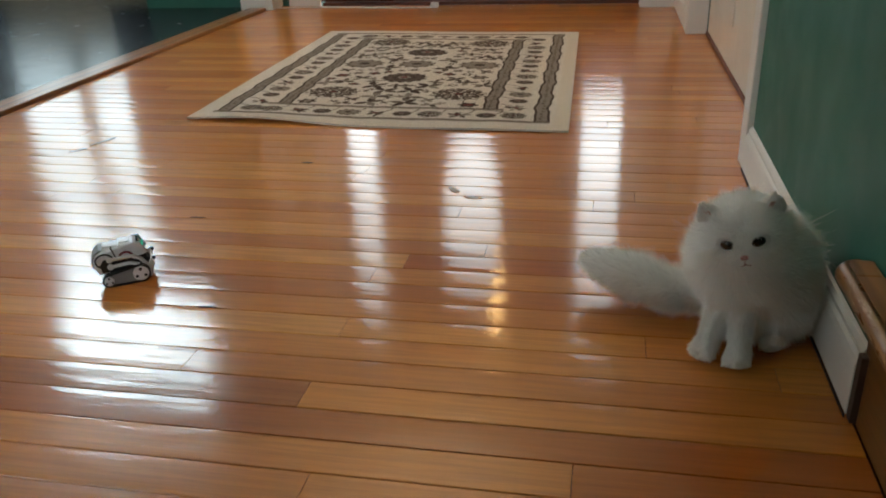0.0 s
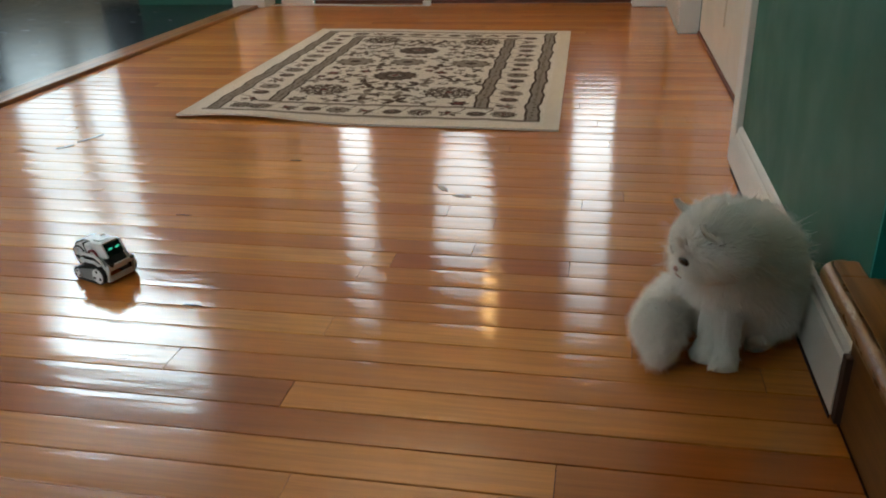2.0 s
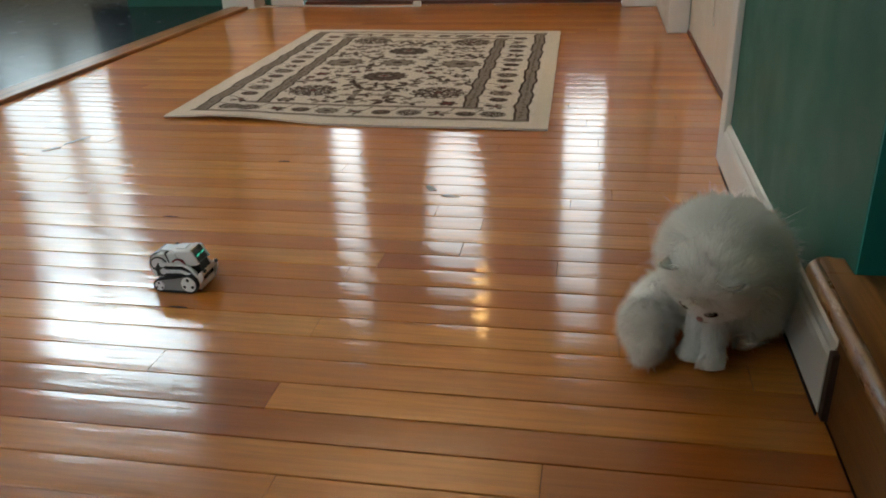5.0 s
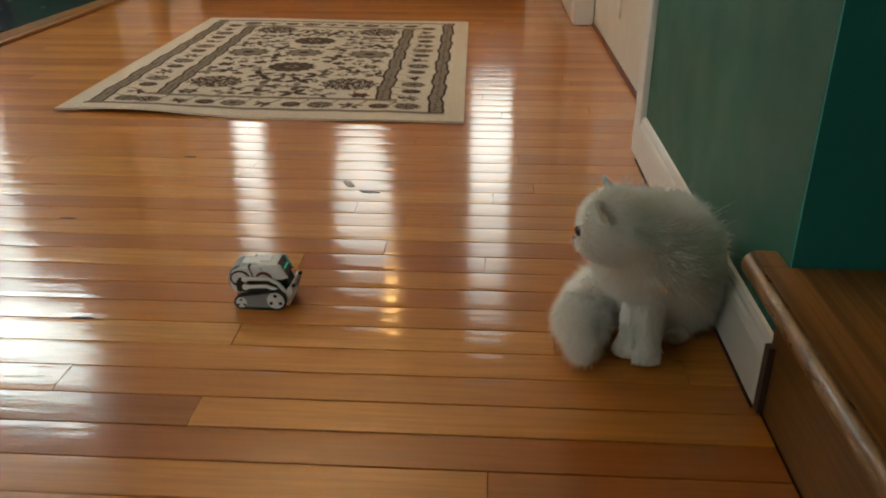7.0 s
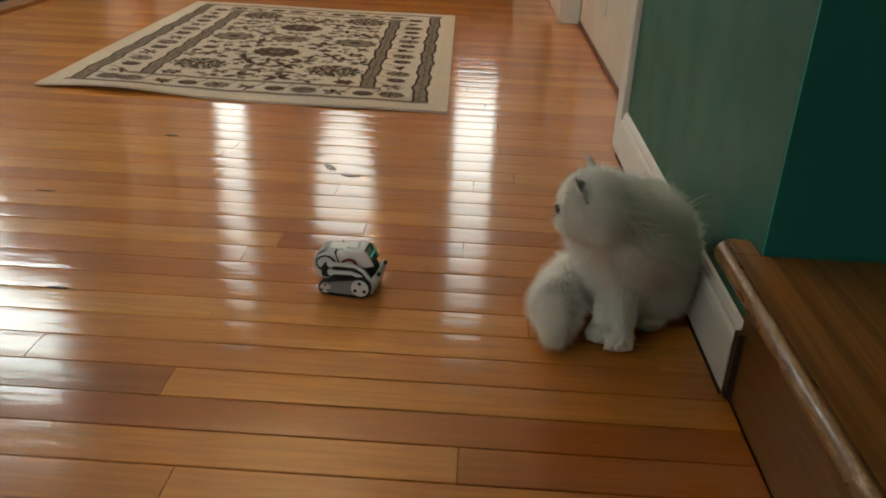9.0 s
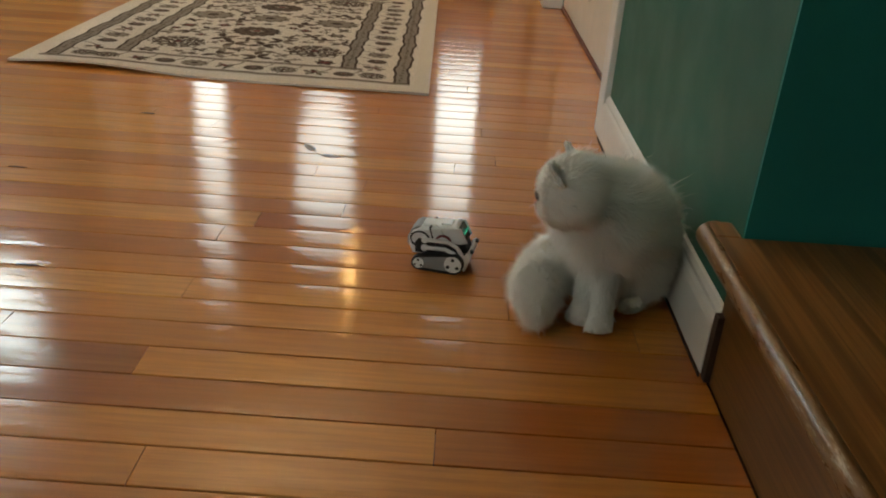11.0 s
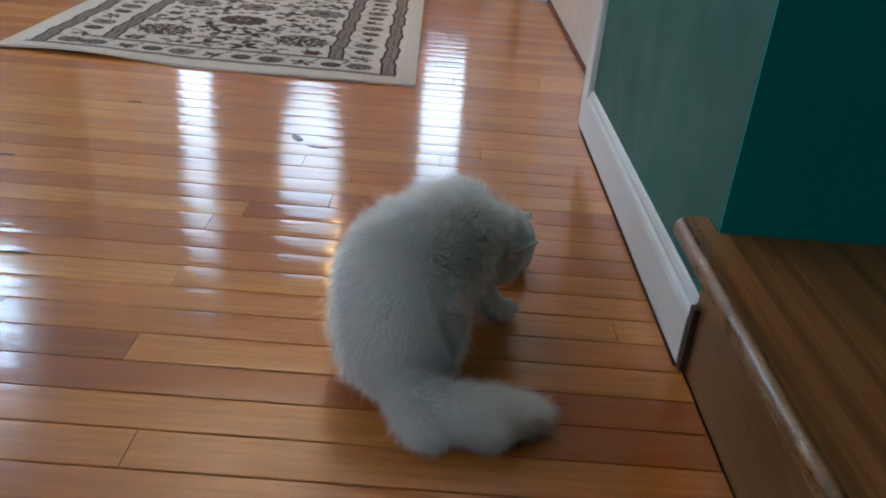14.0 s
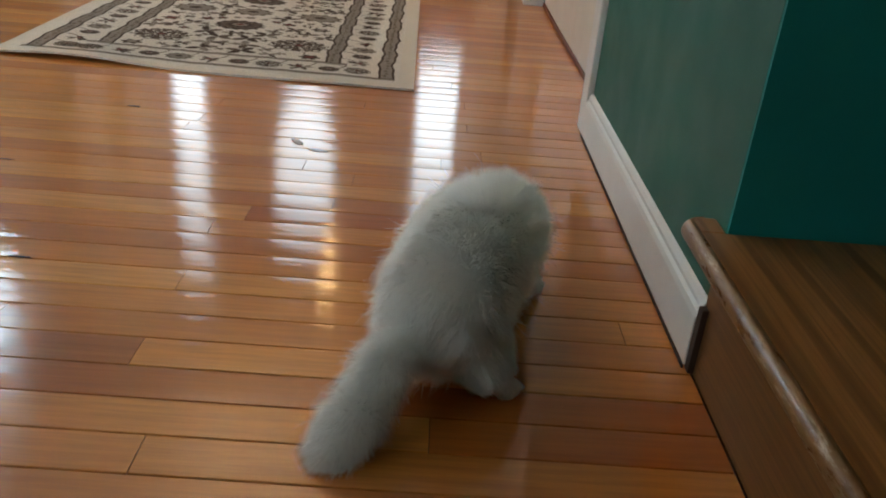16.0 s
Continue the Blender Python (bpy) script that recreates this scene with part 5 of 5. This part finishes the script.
    cat_key(6.4, (0.792, 0.045, 0.066), (0.777, 0.026, 0.108), (0.752, -0.012, 0.134), (0.71, -0.07, 0.17), 172, 22,
            ((0.733, -0.052, 0), (0.757, -0.073, 0)), ((0.735, 0.005, 0), (0.808, -0.022, 0)), -120, (-150, -110),
            ((0.74, 0.07, 0.062), (0.708, 0.042, 0.05), (0.682, 0, 0.038), (0.676, -0.04, 0.03)))
    cat_key(7, (0.792, 0.045, 0.066), (0.777, 0.026, 0.108), (0.752, -0.012, 0.134), (0.694, -0.045, 0.177), 166, 14,
            ((0.733, -0.052, 0), (0.757, -0.073, 0)), ((0.735, 0.005, 0), (0.808, -0.022, 0)), -120, (-150, -110),
            ((0.74, 0.07, 0.062), (0.708, 0.042, 0.05), (0.682, 0, 0.038), (0.676, -0.04, 0.03)))
    cat_key(8, (0.792, 0.045, 0.066), (0.777, 0.026, 0.108), (0.752, -0.012, 0.134), (0.706, -0.045, 0.184), 162, 14,
            ((0.733, -0.052, 0), (0.757, -0.073, 0)), ((0.735, 0.005, 0), (0.808, -0.022, 0)), -120, (-150, -110),
            ((0.74, 0.07, 0.062), (0.708, 0.042, 0.05), (0.682, 0, 0.038), (0.676, -0.04, 0.03)))
    cat_key(9.2, (0.792, 0.045, 0.066), (0.777, 0.026, 0.108), (0.752, -0.012, 0.134), (0.696, -0.045, 0.184), 162, 14,
            ((0.733, -0.052, 0), (0.757, -0.073, 0)), ((0.735, 0.005, 0), (0.808, -0.022, 0)), -120, (-150, -110),
            ((0.74, 0.07, 0.062), (0.708, 0.042, 0.05), (0.682, 0, 0.038), (0.676, -0.04, 0.03)))
    cat_key(11.3, (0.792, 0.045, 0.066), (0.777, 0.026, 0.108), (0.752, -0.012, 0.134), (0.696, -0.045, 0.178), 160, 20,
            ((0.733, -0.052, 0), (0.757, -0.073, 0)), ((0.735, 0.005, 0), (0.808, -0.022, 0)), -120, (-150, -110),
            ((0.74, 0.07, 0.062), (0.708, 0.042, 0.05), (0.682, 0, 0.038), (0.676, -0.04, 0.03)))
    cat_key(11.5, (0.792, 0.045, 0.066), (0.777, 0.026, 0.108), (0.752, -0.012, 0.134), (0.691, -0.04, 0.186), 160, 18,
            ((0.733, -0.052, 0), (0.757, -0.073, 0)), ((0.735, 0.005, 0), (0.808, -0.022, 0)), -120, (-150, -110),
            ((0.74, 0.07, 0.062), (0.708, 0.042, 0.05), (0.682, 0, 0.038), (0.676, -0.04, 0.03)))
    cat_key(11.7, (0.792, 0.045, 0.066), (0.785, 0.03, 0.11), (0.757, -0.002, 0.145), (0.694, -0.035, 0.211), 158, 20,
            ((0.733, -0.052, 0), (0.757, -0.073, 0)), ((0.735, 0.005, 0), (0.808, -0.022, 0)), -120, (-150, -110),
            ((0.74, 0.07, 0.062), (0.708, 0.042, 0.05), (0.682, 0, 0.038), (0.676, -0.04, 0.03)))
    cat_key(12, (0.803, 0.01, 0.066), (0.768, 0, 0.161), (0.717, -0.01, 0.236), (0.644, -0.03, 0.283), 168, 26,
            ((0.652, -0.06, 0.203), (0.652, -0.1, 0.176)), ((0.711, -0.003, 0), (0.782, -0.023, 0)), -160, (-170, -160),
            ((0.79, 0.06, 0.04), (0.75, 0.06, 0.035), (0.705, 0.035, 0.03), (0.695, 0.0, 0.03)))
    cat_key(12.3, (0.788, -0.01, 0.081), (0.763, -0.02, 0.18), (0.715, -0.03, 0.263), (0.656, -0.05, 0.318), 162, 25,
            ((0.641, -0.06, 0.186), (0.639, -0.1, 0.184)), ((0.724, -0.021, 0), (0.772, -0.085, 0)), -165, (-170, -165),
            ((0.817, 0, 0.079), (0.845, -0.02, 0.066), (0.867, -0.04, 0.046), (0.876, -0.06, 0.016)))
    cat_key(12.5, (0.776, -0.04, 0.108), (0.75, -0.04, 0.179), (0.708, -0.04, 0.255), (0.649, -0.05, 0.311), 155, 38,
            ((0.618, -0.05, 0.18), (0.643, -0.1, 0.184)), ((0.73, -0.035, 0), (0.744, -0.108, 0)), -170, (-165, -160),
            ((0.809, -0.03, 0.093), (0.838, -0.04, 0.081), (0.863, -0.05, 0.055), (0.871, -0.07, 0.03)))
    cat_key(12.7, (0.706, -0.09, 0.117), (0.653, -0.08, 0.161), (0.598, -0.05, 0.165), (0.568, 0.02, 0.117), 140, 45,
            ((0.55, -0.07, 0.003), (0.6, 0.02, 0.02)), ((0.667, -0.09, 0), (0.697, -0.168, 0)), 170, (180, 180),
            ((0.755, -0.06, 0.114), (0.793, -0.06, 0.077), (0.825, -0.07, 0.027), (0.829, -0.09, -0.011)))
    cat_key(12.8, (0.655, -0.12, 0.128), (0.604, -0.09, 0.135), (0.556, -0.04, 0.111), (0.563, 0.05, 0.069), 95, 40,
            ((0.525, -0.134, 0), (0.56, 0.03, 0)), ((0.637, -0.121, 0), (0.68, -0.173, 0)), 130, (140, 140),
            ((0.704, -0.12, 0.158), (0.75, -0.12, 0.14), (0.791, -0.12, 0.094), (0.809, -0.12, 0.036)))
    cat_key(13, (0.571, -0.226, 0.12), (0.542, -0.166, 0.135), (0.521, -0.096, 0.14), (0.578, -0.026, 0.13), 45, 35,
            ((0.53, -0.05, 0), (0.6, -0.02, 0)), ((0.544, -0.292, 0), (0.667, -0.238, 0)), 90, (95, 80),
            ((0.609, -0.22, 0.144), (0.653, -0.24, 0.118), (0.707, -0.25, 0.087), (0.767, -0.25, 0.056)))
    cat_key(13.3, (0.536, -0.206, 0.095), (0.527, -0.146, 0.122), (0.539, -0.076, 0.135), (0.595, -0.016, 0.117), 30, 35,
            ((0.55, -0.03, 0), (0.61, -0.01, 0)), ((0.511, -0.262, 0), (0.552, -0.282, 0)), 80, (95, 75),
            ((0.566, -0.245, 0.101), (0.598, -0.268, 0.06), (0.646, -0.278, 0.035), (0.700, -0.275, 0.026)))
    cat_key(13.7, (0.534, -0.206, 0.072), (0.531, -0.156, 0.113), (0.564, -0.086, 0.123), (0.629, -0.036, 0.109), 15, 40,
            ((0.58, -0.03, 0), (0.64, -0.04, 0)), ((0.511, -0.262, 0), (0.567, -0.266, 0)), 60, (95, 60),
            ((0.548, -0.262, 0.077), (0.576, -0.292, 0.036), (0.624, -0.302, 0.022), (0.680, -0.295, 0.020)))
    cat_key(14, (0.524, -0.206, 0.064), (0.524, -0.156, 0.102), (0.571, -0.096, 0.121), (0.642, -0.056, 0.092), 0, 48,
            ((0.6, -0.05, 0), (0.65, -0.08, 0)), ((0.503, -0.254, 0), (0.572, -0.24, 0)), 40, (95, 50),
            ((0.524, -0.262, 0.048), (0.548, -0.30, 0.024), (0.596, -0.31, 0.020), (0.648, -0.302, 0.020)))
    cat_key(14.3, (0.542, -0.206, 0.09), (0.554, -0.156, 0.111), (0.606, -0.096, 0.135), (0.663, -0.066, 0.114), 0, 45,
            ((0.62, -0.05, 0), (0.66, -0.08, 0)), ((0.512, -0.207, 0), (0.605, -0.233, 0)), 40, (95, 60),
            ((0.518, -0.25, 0.08), (0.529, -0.3, 0.05), (0.545, -0.34, 0.018), (0.593, -0.34, 0.007)))
    cat_key(14.6, (0.551, -0.206, 0.095), (0.582, -0.156, 0.132), (0.63, -0.086, 0.144), (0.677, -0.046, 0.122), 15, 38,
            ((0.64, -0.04, 0), (0.68, -0.06, 0)), ((0.512, -0.202, 0), (0.628, -0.22, 0)), 60, (90, 60),
            ((0.515, -0.25, 0.086), (0.511, -0.3, 0.063), (0.522, -0.35, 0.038), (0.57, -0.37, 0.01)))
    cat_key(15, (0.568, -0.196, 0.1), (0.583, -0.136, 0.136), (0.61, -0.056, 0.151), (0.639, 0.014, 0.14), 45, 25,
            ((0.63, 0, 0), (0.69, 0, 0)), ((0.542, -0.18, 0), (0.648, -0.239, 0)), 80, (95, 75),
            ((0.539, -0.23, 0.097), (0.509, -0.29, 0.07), (0.494, -0.33, 0.034), (0.488, -0.36, -0.01)))
    cat_key(15.5, (0.564, -0.196, 0.101), (0.586, -0.136, 0.13), (0.617, -0.056, 0.138), (0.644, 0.014, 0.114), 40, 30,
            ((0.63, 0, 0), (0.69, 0, 0)), ((0.538, -0.183, 0), (0.644, -0.24, 0)), 80, (95, 75),
            ((0.535, -0.23, 0.096), (0.508, -0.29, 0.066), (0.493, -0.33, 0.034), (0.484, -0.36, -0)))
    cat_key(16, (0.563, -0.196, 0.092), (0.587, -0.136, 0.119), (0.62, -0.056, 0.122), (0.644, 0.024, 0.075), 60, 40,
            ((0.63, 0, 0), (0.69, 0, 0)), ((0.538, -0.191, 0), (0.643, -0.249, 0)), 80, (95, 75),
            ((0.538, -0.23, 0.091), (0.503, -0.29, 0.061), (0.476, -0.33, 0.025), (0.455, -0.36, -0.01)))
    walk(CAT, CAT_ROWS["root"])
    for name, ob in CATP.items():
        walk(ob, CAT_ROWS[name])


motions()
